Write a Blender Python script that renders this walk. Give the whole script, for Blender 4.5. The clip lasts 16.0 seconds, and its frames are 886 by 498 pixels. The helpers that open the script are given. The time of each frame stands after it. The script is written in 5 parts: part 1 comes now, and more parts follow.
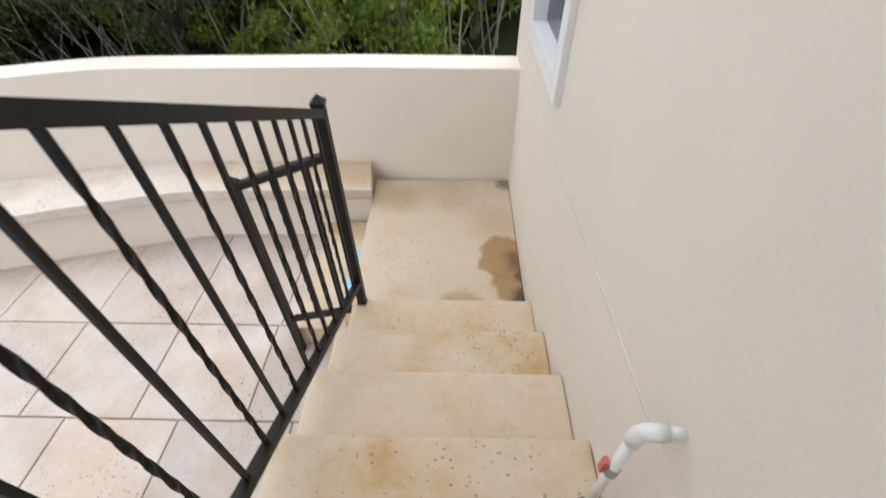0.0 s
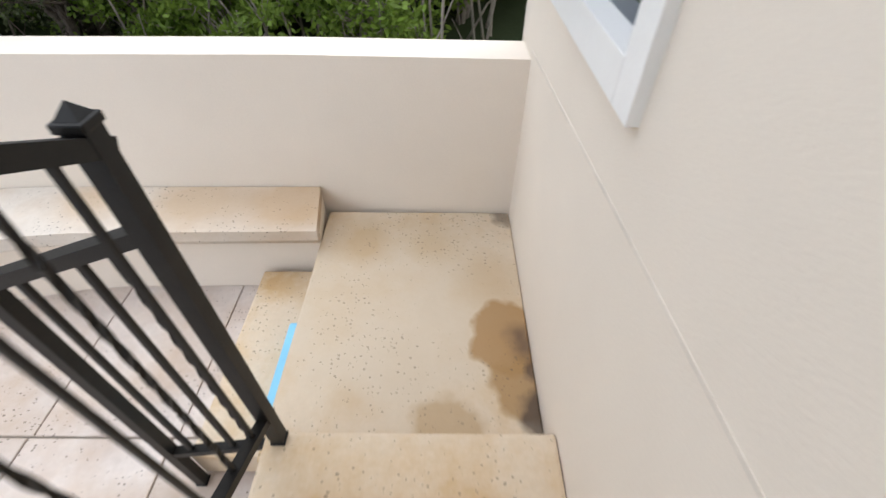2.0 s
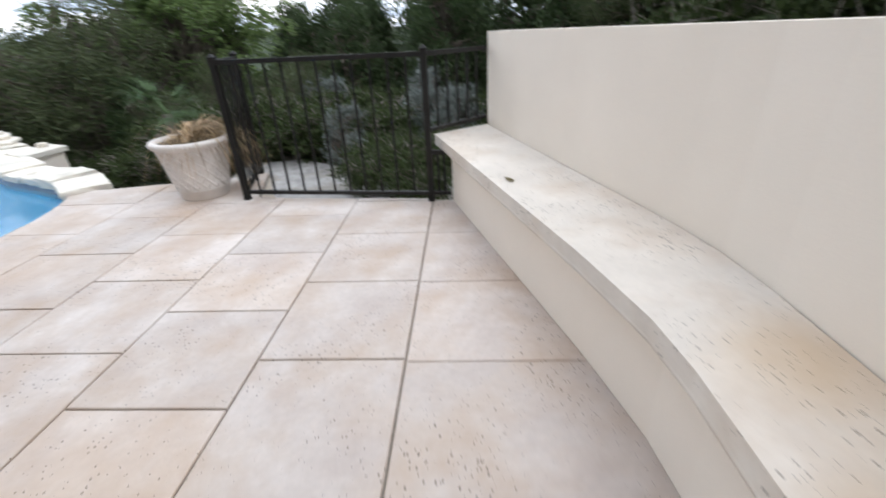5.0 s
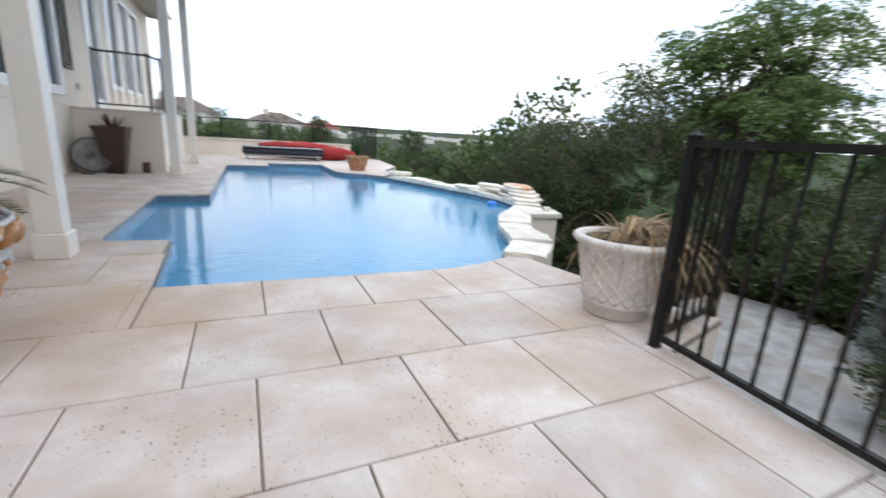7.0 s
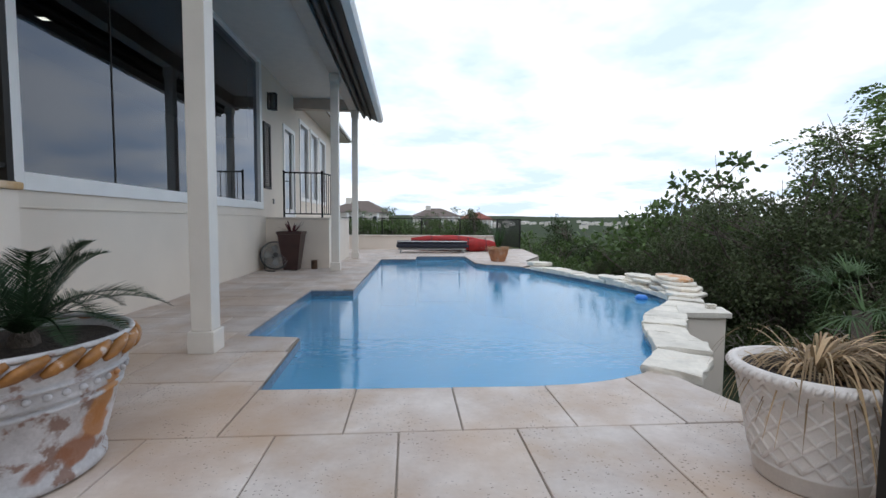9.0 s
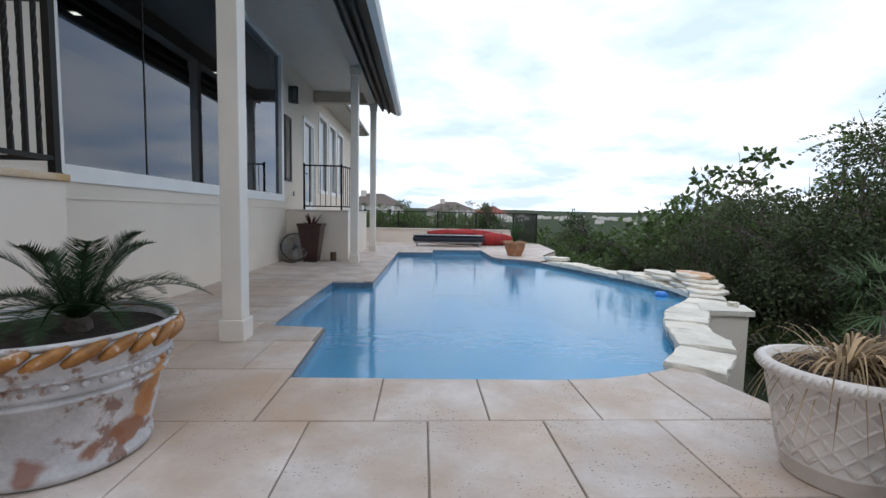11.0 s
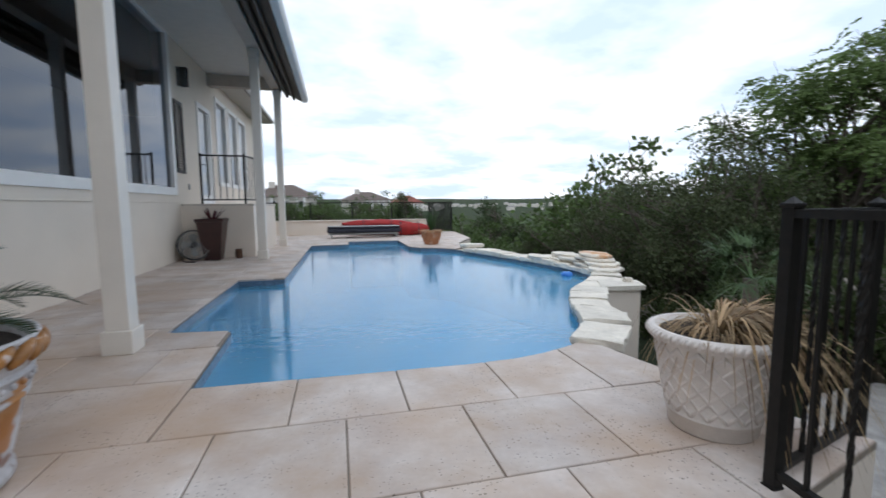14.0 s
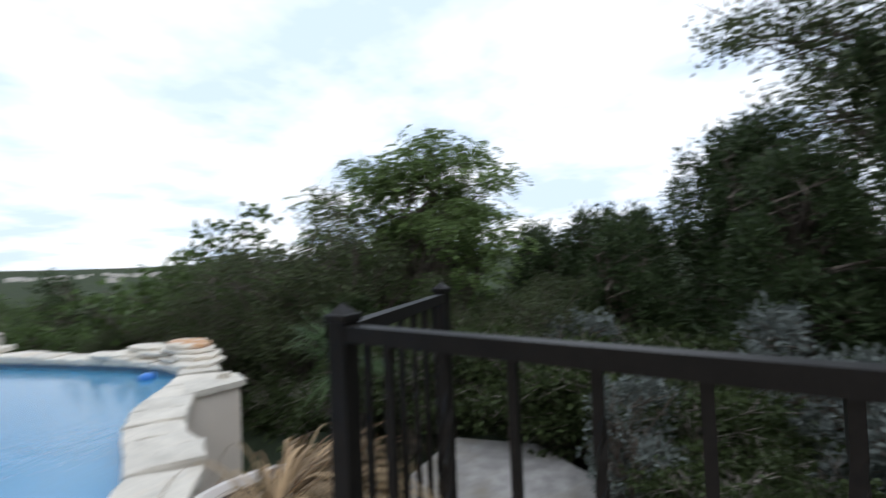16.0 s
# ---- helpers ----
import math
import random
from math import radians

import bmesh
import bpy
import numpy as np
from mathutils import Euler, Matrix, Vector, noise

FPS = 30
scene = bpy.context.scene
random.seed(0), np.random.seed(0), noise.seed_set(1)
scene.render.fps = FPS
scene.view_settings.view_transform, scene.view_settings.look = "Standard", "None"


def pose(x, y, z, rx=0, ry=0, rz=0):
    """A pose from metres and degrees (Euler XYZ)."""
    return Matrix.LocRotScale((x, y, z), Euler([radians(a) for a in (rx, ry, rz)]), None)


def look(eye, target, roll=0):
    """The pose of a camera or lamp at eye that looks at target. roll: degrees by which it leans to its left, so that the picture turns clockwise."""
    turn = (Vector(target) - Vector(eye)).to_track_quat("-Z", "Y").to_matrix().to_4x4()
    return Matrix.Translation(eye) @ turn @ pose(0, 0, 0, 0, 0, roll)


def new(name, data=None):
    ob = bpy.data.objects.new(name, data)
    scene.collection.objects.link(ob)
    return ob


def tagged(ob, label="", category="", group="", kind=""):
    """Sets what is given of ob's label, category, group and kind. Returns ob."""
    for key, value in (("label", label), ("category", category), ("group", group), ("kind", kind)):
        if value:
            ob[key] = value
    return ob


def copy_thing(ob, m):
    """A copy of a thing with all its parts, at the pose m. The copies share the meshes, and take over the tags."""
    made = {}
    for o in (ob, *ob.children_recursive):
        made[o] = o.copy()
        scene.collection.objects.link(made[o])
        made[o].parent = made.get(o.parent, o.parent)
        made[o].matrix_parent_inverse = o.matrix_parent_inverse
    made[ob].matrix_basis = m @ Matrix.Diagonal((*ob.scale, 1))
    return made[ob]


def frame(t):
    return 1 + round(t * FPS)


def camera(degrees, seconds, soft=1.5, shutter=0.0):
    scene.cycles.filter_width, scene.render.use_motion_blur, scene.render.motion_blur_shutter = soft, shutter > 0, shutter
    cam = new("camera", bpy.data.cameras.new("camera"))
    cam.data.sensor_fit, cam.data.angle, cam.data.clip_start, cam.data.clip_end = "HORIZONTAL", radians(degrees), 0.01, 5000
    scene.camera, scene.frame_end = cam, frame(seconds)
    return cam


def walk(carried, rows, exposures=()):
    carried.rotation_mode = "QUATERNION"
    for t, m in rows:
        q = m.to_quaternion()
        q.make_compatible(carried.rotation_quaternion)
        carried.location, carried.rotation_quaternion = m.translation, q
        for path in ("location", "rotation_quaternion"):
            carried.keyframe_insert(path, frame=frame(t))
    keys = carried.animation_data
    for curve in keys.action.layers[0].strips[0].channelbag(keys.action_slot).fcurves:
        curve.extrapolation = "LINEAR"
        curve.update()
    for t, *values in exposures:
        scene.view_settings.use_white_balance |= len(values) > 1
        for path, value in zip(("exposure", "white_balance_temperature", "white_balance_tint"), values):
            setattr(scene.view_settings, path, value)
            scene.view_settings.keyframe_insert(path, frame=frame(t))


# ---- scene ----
cam = camera(91.2, 16.0, shutter=0.5)
PATH = [
    (0, (-2.556, 2.222, 2.5), (-2.503, 0.793, 1.101), -0.9),
    (0.5, (-2.625, 2.107, 2.417), (-2.602, 0.817, 0.889), -1.4),
    (1, (-2.633, 1.891, 2.357), (-2.69, 0.509, 0.912), -2.1),
    (1.5, (-2.593, 1.614, 2.237), (-2.712, 0.213, 0.815), -0.7),
    (2, (-2.595, 1.275, 2.082), (-2.595, -0.148, 0.677), 0.4),
    (2.5, (-2.579, 0.959, 1.909), (-2.489, -0.421, 0.465), 0.2),
    (3, (-2.485, 0.724, 1.686), (-2.052, -0.693, 0.343), 3.1),
    (3.5, (-2.328, 0.429, 1.599), (-1.407, -0.832, 0.349), 1.5),
    (3.7, (-2.221, 0.331, 1.563), (-1.094, -0.737, 0.302), 0.3),
    (5.8, (-0.808, 0.151, 1.164), (0.915, 0.886, 0.463), -0.7),
    (6, (-0.602, 0.227, 1.133), (1.035, 1.138, 0.431), -0.6),
    (6.5, (-0.169, 0.403, 1.113), (1.051, 1.886, 0.555), 4.4),
    (7, (0.087, 0.585, 1.108), (0.91, 2.339, 0.615), 3.7),
    (7.5, (0.306, 0.734, 1.107), (0.766, 2.632, 0.675), 1.8),
    (8, (0.553, 0.822, 1.138), (0.764, 2.785, 0.813), 3.7),
    (8.5, (0.598, 0.847, 1.175), (0.775, 2.834, 1.042), 2.3),
    (9, (0.542, 0.829, 1.202), (0.701, 2.819, 1.075), 0.5),
    (9.5, (0.48, 0.805, 1.212), (0.668, 2.791, 1.071), 1.7),
    (10, (0.436, 0.781, 1.211), (0.594, 2.768, 1.054), 1.9),
    (10.2, (0.426, 0.775, 1.21), (0.533, 2.766, 1.045), 1.5),
    (12.5, (0.482, 0.797, 1.212), (0.585, 2.789, 1.073), 0.7),
    (13, (0.477, 0.774, 1.214), (0.614, 2.763, 1.056), 0.8),
    (13.5, (0.469, 0.786, 1.205), (0.737, 2.759, 1.023), 0.8),
    (14, (0.477, 0.817, 1.21), (0.946, 2.75, 1.007), -0.4),
    (14.5, (0.601, 0.946, 1.202), (1.288, 2.811, 0.976), -0.7),
    (15, (0.834, 1.124, 1.237), (1.735, 2.906, 1.116), 0.9),
    (15.5, (1.129, 1.328, 1.267), (2.471, 2.811, 1.228), -0.4),
    (16, (1.499, 1.467, 1.319), (3.227, 2.473, 1.377), -2.3),
]
EXPOSURES = [(0, 1.32, 6820, 11), (0.8, 1.38, 6820, 11), (2.0, 1.41, 6720, 11), (3.0, 1.41, 6560, 11), (3.7, 1.37, 6550, 11), (5.8, 1.08, 6480, 10), (6.5, 1.02, 6450, 10), (7.2, 1.04, 6400, 10), (7.7, 1.0, 6380, 10), (8.2, 0.90, 6350, 10), (8.6, 0.78, 6340, 10), (9.1, 0.44, 6330, 10), (14.0, 0.45, 6330, 10), (15.0, 0.40, 6340, 10), (16.0, 0.46, 6420, 10)]
walk(cam, [(t, look(eye, target, roll)) for t, eye, target, roll in PATH], EXPOSURES)

# world and light
world = bpy.data.worlds.new("world")
scene.world = world
world.use_nodes = True


def sky_nodes():
    nt = world.node_tree
    nt.nodes.clear()
    out = nt.nodes.new("ShaderNodeOutputWorld")
    bg = nt.nodes.new("ShaderNodeBackground")
    sky = nt.nodes.new("ShaderNodeTexSky")
    sky.sky_type, sky.sun_disc = "NISHITA", False
    sky.sun_elevation, sky.sun_rotation = radians(66), radians(207)
    sky.air_density, sky.dust_density = 1.2, 3.0
    tc = nt.nodes.new("ShaderNodeTexCoord")
    sep = nt.nodes.new("ShaderNodeSeparateXYZ")
    nt.links.new(tc.outputs["Generated"], sep.inputs[0])
    # clouds on a flat deck overhead: direction divided by its height
    add = nt.nodes.new("ShaderNodeMath")
    add.operation, add.inputs[1].default_value = "ADD", 0.14
    nt.links.new(sep.outputs["Z"], add.inputs[0])
    div = nt.nodes.new("ShaderNodeVectorMath")
    div.operation = "DIVIDE"
    comb = nt.nodes.new("ShaderNodeCombineXYZ")
    for k in range(3):
        nt.links.new(add.outputs[0], comb.inputs[k])
    nt.links.new(tc.outputs["Generated"], div.inputs[0])
    nt.links.new(comb.outputs[0], div.inputs[1])
    nz = nt.nodes.new("ShaderNodeTexNoise")
    nz.inputs["Scale"].default_value, nz.inputs["Detail"].default_value = 1.35, 5
    nz.inputs["Roughness"].default_value = 0.55
    nt.links.new(div.outputs[0], nz.inputs["Vector"])
    ramp = nt.nodes.new("ShaderNodeValToRGB")
    e = ramp.color_ramp.elements
    e[0].position, e[0].color = 0.38, (0.59, 0.71, 0.89, 1)
    e[1].position, e[1].color = 0.60, (0.97, 0.995, 1.03, 1)
    nt.links.new(nz.outputs[0], ramp.inputs[0])
    mul = nt.nodes.new("ShaderNodeMix")
    mul.data_type = "RGBA"
    mul.inputs[0].default_value = 0.93
    nt.links.new(sky.outputs[0], mul.inputs[6])
    sc = nt.nodes.new("ShaderNodeVectorMath")
    sc.operation = "SCALE"
    sc.inputs["Scale"].default_value = CLOUD
    nt.links.new(ramp.outputs[0], sc.inputs[0])
    nt.links.new(sc.outputs[0], mul.inputs[7])
    nt.links.new(mul.outputs[2], bg.inputs[0])
    bg.inputs[1].default_value = 0.1
    nt.links.new(bg.outputs[0], out.inputs[0])


CLOUD = 10.0
sky_nodes()
sun = new("sun", bpy.data.lights.new("sun", "SUN"))
sun.data.energy, sun.data.angle, sun.data.color = 0.4, radians(50), (1.0, 0.98, 0.95)
sun.matrix_world = look((-4, -8, 22), (0, 0, 0))


# ---- materials ----
def mat(name, color, rough=0.7, metal=0.0, var=0.12, scale=6.0, fine=60.0, bump=0.15, dist=0.01, spec=0.5, hue=None, stain=None, island=0.0, per=0.0, pits=0.0, spots=()):
    """Principled with two scales of colour variation, optional stains of another colour, and a fine relief."""
    m = bpy.data.materials.new(name)
    m.use_nodes = True
    nt = m.node_tree
    b = nt.nodes["Principled BSDF"]
    b.inputs["Roughness"].default_value, b.inputs["Metallic"].default_value = rough, metal
    b.inputs["Specular IOR Level"].default_value = spec
    tc = nt.nodes.new("ShaderNodeTexCoord")
    geo = nt.nodes.new("ShaderNodeNewGeometry")
    pos = geo.outputs["Position"]

    def noise_at(s, detail=4, rgh=0.55):
        n = nt.nodes.new("ShaderNodeTexNoise")
        n.inputs["Scale"].default_value, n.inputs["Detail"].default_value, n.inputs["Roughness"].default_value = s, detail, rgh
        nt.links.new(pos, n.inputs["Vector"])
        return n.outputs[0]

    def ramp(fac, p0, c0, p1, c1):
        r = nt.nodes.new("ShaderNodeValToRGB")
        r.color_ramp.elements[0].position, r.color_ramp.elements[0].color = p0, (*c0, 1)
        r.color_ramp.elements[1].position, r.color_ramp.elements[1].color = p1, (*c1, 1)
        nt.links.new(fac, r.inputs[0])
        return r.outputs[0]

    def mix(mode, fac, a, c):
        x = nt.nodes.new("ShaderNodeMix")
        x.data_type, x.blend_type = "RGBA", mode
        for sock, v in ((x.inputs[0], fac), (x.inputs[6], a), (x.inputs[7], c)):
            if isinstance(v, (int, float)):
                sock.default_value = v
            elif isinstance(v, tuple):
                sock.default_value = (*v, 1)
            else:
                nt.links.new(v, sock)
        return x.outputs[2]

    lo = tuple(c * (1 - var) for c in color)
    hi = tuple(min(1, c * (1 + var)) for c in (hue or color))
    big = noise_at(scale)
    col = ramp(big, 0.3, lo, 0.7, hi)
    grain = ramp(noise_at(fine, 3), 0.25, (1 - var * 0.8,) * 3, 0.7, (1, 1, 1))
    col = mix("MULTIPLY", 1.0, col, grain)
    if stain:
        scol, sscale, p0, p1, amount = stain
        mask = ramp(noise_at(sscale, 5, 0.6), p0, (0, 0, 0), p1, (amount,) * 3)
        col = mix("MIX", mask, col, scol)
    if island:
        g = ramp(geo.outputs["Random Per Island"], 0, (1 - island,) * 3, 1, (1 + island,) * 3)
        col = mix("MULTIPLY", 1.0, col, g)
    if per:
        oi = nt.nodes.new("ShaderNodeObjectInfo")
        g = ramp(oi.outputs["Random"], 0, (1 - per,) * 3, 1, (1 + per * 0.5, 1 + per * 0.4, 1 + per * 0.3))
        col = mix("MULTIPLY", 1.0, col, g)
    if spots:
        warp = nt.nodes.new("ShaderNodeVectorMath")
        warp.operation = "SCALE"
        warp.inputs["Scale"].default_value = 0.16
        wn_ = nt.nodes.new("ShaderNodeTexNoise")
        wn_.inputs["Scale"].default_value, wn_.inputs["Detail"].default_value = 7, 3
        nt.links.new(pos, wn_.inputs["Vector"])
        cen = nt.nodes.new("ShaderNodeVectorMath")
        cen.operation = "SUBTRACT"
        cen.inputs[1].default_value = (0.5, 0.5, 0.5)
        nt.links.new(wn_.outputs["Color"], cen.inputs[0])
        nt.links.new(cen.outputs[0], warp.inputs[0])
        shift = nt.nodes.new("ShaderNodeVectorMath")
        nt.links.new(pos, shift.inputs[0])
        nt.links.new(warp.outputs[0], shift.inputs[1])
        for centre, radius, soft_edge, scol, amount in spots:
            dn = nt.nodes.new("ShaderNodeVectorMath")
            dn.operation = "DISTANCE"
            dn.inputs[1].default_value = centre
            nt.links.new(shift.outputs[0], dn.inputs[0])
            col = mix("MIX", ramp(dn.outputs["Value"], radius - soft_edge, (amount,) * 3, radius, (0, 0, 0)), col, scol)
    pit_mask = None
    if pits:
        mp = nt.nodes.new("ShaderNodeMapping")
        mp.inputs["Scale"].default_value = (1.0, 1.6, 1.0)
        nt.links.new(pos, mp.inputs[0])
        vo = nt.nodes.new("ShaderNodeTexVoronoi")
        vo.inputs["Scale"].default_value = 40
        nt.links.new(mp.outputs[0], vo.inputs["Vector"])
        patch = ramp(noise_at(1.7, 2), 0.34, (0.03,) * 3, 0.60, (0.31,) * 3)
        lt = nt.nodes.new("ShaderNodeMath")
        lt.operation = "LESS_THAN"
        sub = nt.nodes.new("ShaderNodeMath")
        sub.operation = "MULTIPLY"
        rnd = nt.nodes.new("ShaderNodeSeparateColor")
        nt.links.new(vo.outputs["Color"], rnd.inputs[0])
        nt.links.new(rnd.outputs[0], sub.inputs[0])
        nt.links.new(patch, sub.inputs[1])
        nt.links.new(vo.outputs["Distance"], lt.inputs[0])
        nt.links.new(sub.outputs[0], lt.inputs[1])
        pit_mask = mix("MULTIPLY", 1.0, (pits, pits, pits), lt.outputs[0])
        col = mix("MIX", pit_mask, col, (0.10, 0.075, 0.055))
    nt.links.new(col, b.inputs["Base Color"])
    if bump:
        bp = nt.nodes.new("ShaderNodeBump")
        bp.inputs["Strength"].default_value, bp.inputs["Distance"].default_value = bump, dist
        nt.links.new(noise_at(fine, 4), bp.inputs["Height"])
        nt.links.new(bp.outputs[0], b.inputs["Normal"])
    return m


LANDZ = 0.366
STUCCO = mat("stucco", (0.78, 0.70, 0.61), 0.9, var=0.045, scale=0.9, fine=140, bump=0.25, dist=0.004, stain=((0.70, 0.60, 0.49), 0.7, 0.55, 0.8, 0.35))
STUCCO_HOUSE = mat("stucco_house", (0.75, 0.67, 0.575), 0.9, var=0.05, scale=0.8, fine=120, bump=0.25, dist=0.004)
STONE = mat("cast_stone", (0.66, 0.52, 0.365), 0.75, pits=0.6, spots=(((-2.38, -0.10, LANDZ), 0.85, 0.35, (0.55, 0.46, 0.35), 0.75), ((-2.15, -0.52, LANDZ), 0.24, 0.16, (0.44, 0.29, 0.14), 0.6), ((-2.55, -0.50, LANDZ), 0.20, 0.14, (0.46, 0.32, 0.17), 0.5), ((-2.84, -0.25, LANDZ), 0.24, 0.18, (0.45, 0.31, 0.17), 0.5),
    ((-2.92, 0.12, LANDZ), 0.22, 0.035, (0.33, 0.18, 0.06), 0.85), ((-2.95, 0.36, LANDZ), 0.18, 0.04, (0.33, 0.19, 0.07), 0.85), ((-2.62, 0.56, LANDZ), 0.17, 0.05, (0.38, 0.25, 0.12), 0.65), ((-2.97, 0.14, LANDZ), 0.13, 0.11, (0.10, 0.06, 0.04), 0.75), ((-3.0, 0.50, LANDZ), 0.12, 0.05, (0.06, 0.04, 0.03), 0.85), ((-3.0, 0.30, LANDZ), 0.09, 0.04, (0.08, 0.05, 0.035), 0.8), ((-2.95, -0.74, LANDZ), 0.10, 0.06, (0.12, 0.09, 0.07), 0.7)),
    var=0.11, scale=2.6, fine=45, bump=0.3, dist=0.004, hue=(0.69, 0.60, 0.48), stain=((0.47, 0.28, 0.10), 2.6, 0.44, 0.66, 0.85))
CAPSTONE = mat("bench_stone", (0.68, 0.62, 0.55), 0.75, pits=0.8, var=0.09, scale=2.5, fine=45, bump=0.3, dist=0.004, stain=((0.52, 0.41, 0.31), 2.2, 0.46, 0.68, 0.6), spots=(((-1.75, -0.68, 0.52), 0.42, 0.25, (0.47, 0.29, 0.13), 0.65), ((-1.2, -0.70, 0.52), 0.40, 0.25, (0.49, 0.32, 0.16), 0.6), ((-0.6, -0.68, 0.52), 0.30, 0.25, (0.52, 0.36, 0.2), 0.5)))
TILE = mat("travertine", (0.56, 0.475, 0.425), 0.62, pits=0.7, spots=(((-0.7, 3.5, 0), 0.9, 0.7, (0.45, 0.30, 0.19), 0.6), ((-1.9, 4.6, 0), 1.1, 0.8, (0.43, 0.30, 0.20), 0.6), ((-2.2, 7.6, 0), 1.5, 1.0, (0.42, 0.30, 0.21), 0.55), ((0.9, 3.1, 0), 0.45, 0.4, (0.50, 0.35, 0.24), 0.4), ((-0.5, 1.5, 0), 0.5, 0.45, (0.50, 0.36, 0.25), 0.4), ((1.9, 2.6, 0), 0.4, 0.35, (0.50, 0.36, 0.26), 0.35)), var=0.12, scale=2.4, fine=30, bump=0.3, dist=0.004, hue=(0.61, 0.555, 0.515), stain=((0.46, 0.345, 0.255), 2.1, 0.42, 0.66, 0.75), per=0.11)
GROUT = mat("grout", (0.27, 0.23, 0.19), 0.95, var=0.2)
WHITE = mat("white_paint", (0.80, 0.79, 0.77), 0.45, var=0.03, scale=3, fine=80, bump=0.05)
CREAMPAINT = mat("column_paint", (0.74, 0.69, 0.62), 0.5, var=0.04, scale=3, fine=80, bump=0.06)
SOFFIT = mat("soffit_paint", (0.55, 0.52, 0.47), 0.7, var=0.04)
TRIM = mat("beam_paint", (0.42, 0.36, 0.30), 0.6, var=0.05)
FASCIA = mat("fascia_paint", (0.05, 0.04, 0.033), 0.5, var=0.1)
IRON = mat("black_iron", (0.010, 0.009, 0.008), 0.5, 0.0, var=0.35, scale=20, fine=150, bump=0.12, dist=0.002, spec=0.3)
LIME = mat("limestone", (0.78, 0.73, 0.64), 0.85, var=0.14, scale=4, fine=30, bump=0.5, dist=0.02, stain=((0.70, 0.52, 0.34), 1.3, 0.60, 0.75, 0.5), per=0.12)
LIME_RUST = mat("rusty_limestone", (0.76, 0.68, 0.57), 0.85, var=0.16, scale=5, fine=30, bump=0.5, dist=0.02, stain=((0.62, 0.30, 0.12), 3.0, 0.46, 0.58, 0.85))
PLASTER = mat("pool_plaster", (0.28, 0.58, 0.86), 0.6, var=0.06, scale=1.5, fine=40, bump=0.05)
BAND = mat("waterline_tile", (0.12, 0.19, 0.27), 0.25, var=0.3, scale=25, fine=60, bump=0.1)
SHINGLE = mat("shingle", (0.12, 0.10, 0.085), 0.9, var=0.25, scale=12, fine=50)
# near-black colour that stands for missing light, in the room and the pipe hole
UNLIT_BLACK = mat("unlit_black", (0.03, 0.028, 0.026), 0.9, var=0.2)


def glass(name, tint, ior):
    m = bpy.data.materials.new(name)
    m.use_nodes = True
    nt = m.node_tree
    nt.nodes.clear()
    out = nt.nodes.new("ShaderNodeOutputMaterial")
    mixs = nt.nodes.new("ShaderNodeMixShader")
    tr = nt.nodes.new("ShaderNodeBsdfTransparent")
    gl = nt.nodes.new("ShaderNodeBsdfGlossy")
    fr = nt.nodes.new("ShaderNodeFresnel")
    tr.inputs[0].default_value = (*tint, 1)
    gl.inputs["Roughness"].default_value = 0.0
    fr.inputs[0].default_value = ior
    nt.links.new(fr.outputs[0], mixs.inputs[0])
    nt.links.new(tr.outputs[0], mixs.inputs[1])
    nt.links.new(gl.outputs[0], mixs.inputs[2])
    nt.links.new(mixs.outputs[0], out.inputs[0])
    return m, nt, gl, fr


GLASS, _, ggl, _ = glass("window_glass", (0.25, 0.28, 0.30), 1.9)
ggl.inputs[0].default_value = (0.84, 0.90, 1.0, 1)
CLEAR, _, _, _ = glass("clear_glass", (0.92, 0.94, 0.95), 2.3)
WATER, wnt, wgl, wfr = glass("water", (0.58, 0.82, 0.94), 1.58)
wdif = wnt.nodes.new("ShaderNodeBsdfDiffuse")
wdif.inputs[0].default_value = (0.15, 0.54, 0.83, 1)
wmx = wnt.nodes.new("ShaderNodeMixShader")
wmx.inputs[0].default_value = 0.45
old = [l for l in wnt.links if l.from_node.type == "BSDF_TRANSPARENT"][0]
wtr, wtop = old.from_node, old.to_node
wnt.links.new(wtr.outputs[0], wmx.inputs[1])
wnt.links.new(wdif.outputs[0], wmx.inputs[2])
wnt.links.new(wmx.outputs[0], wtop.inputs[1])
wn = wnt.nodes.new("ShaderNodeTexNoise")
wn.inputs["Scale"].default_value, wn.inputs["Detail"].default_value = 4.2, 3
wg = wnt.nodes.new("ShaderNodeNewGeometry")
wm = wnt.nodes.new("ShaderNodeMapping")
wm.inputs["Scale"].default_value = (1.0, 2.2, 1.0)
wnt.links.new(wg.outputs["Position"], wm.inputs[0])
wnt.links.new(wm.outputs[0], wn.inputs["Vector"])
wb = wnt.nodes.new("ShaderNodeBump")
wb.inputs["Strength"].default_value, wb.inputs["Distance"].default_value = 0.15, 0.03
wnt.links.new(wn.outputs[0], wb.inputs["Height"])
wnt.links.new(wb.outputs[0], wgl.inputs["Normal"])
wnt.links.new(wb.outputs[0], wfr.inputs["Normal"])


# ---- mesh helpers ----
def link(name, bm, material, parent=None, label="", smooth=False):
    me = bpy.data.meshes.new(name)
    bmesh.ops.recalc_face_normals(bm, faces=bm.faces[:])
    bm.to_mesh(me)
    bm.free()
    me.materials.append(material)
    if smooth:
        for p in me.polygons:
            p.use_smooth = True
    ob = new(name, me)
    if parent is not None:
        ob.parent = parent
    if label:
        ob["label"] = label
    return ob


def part(name, bm, material, parent, label="", smooth=False):
    return link(name, bm, material, parent, label, smooth)


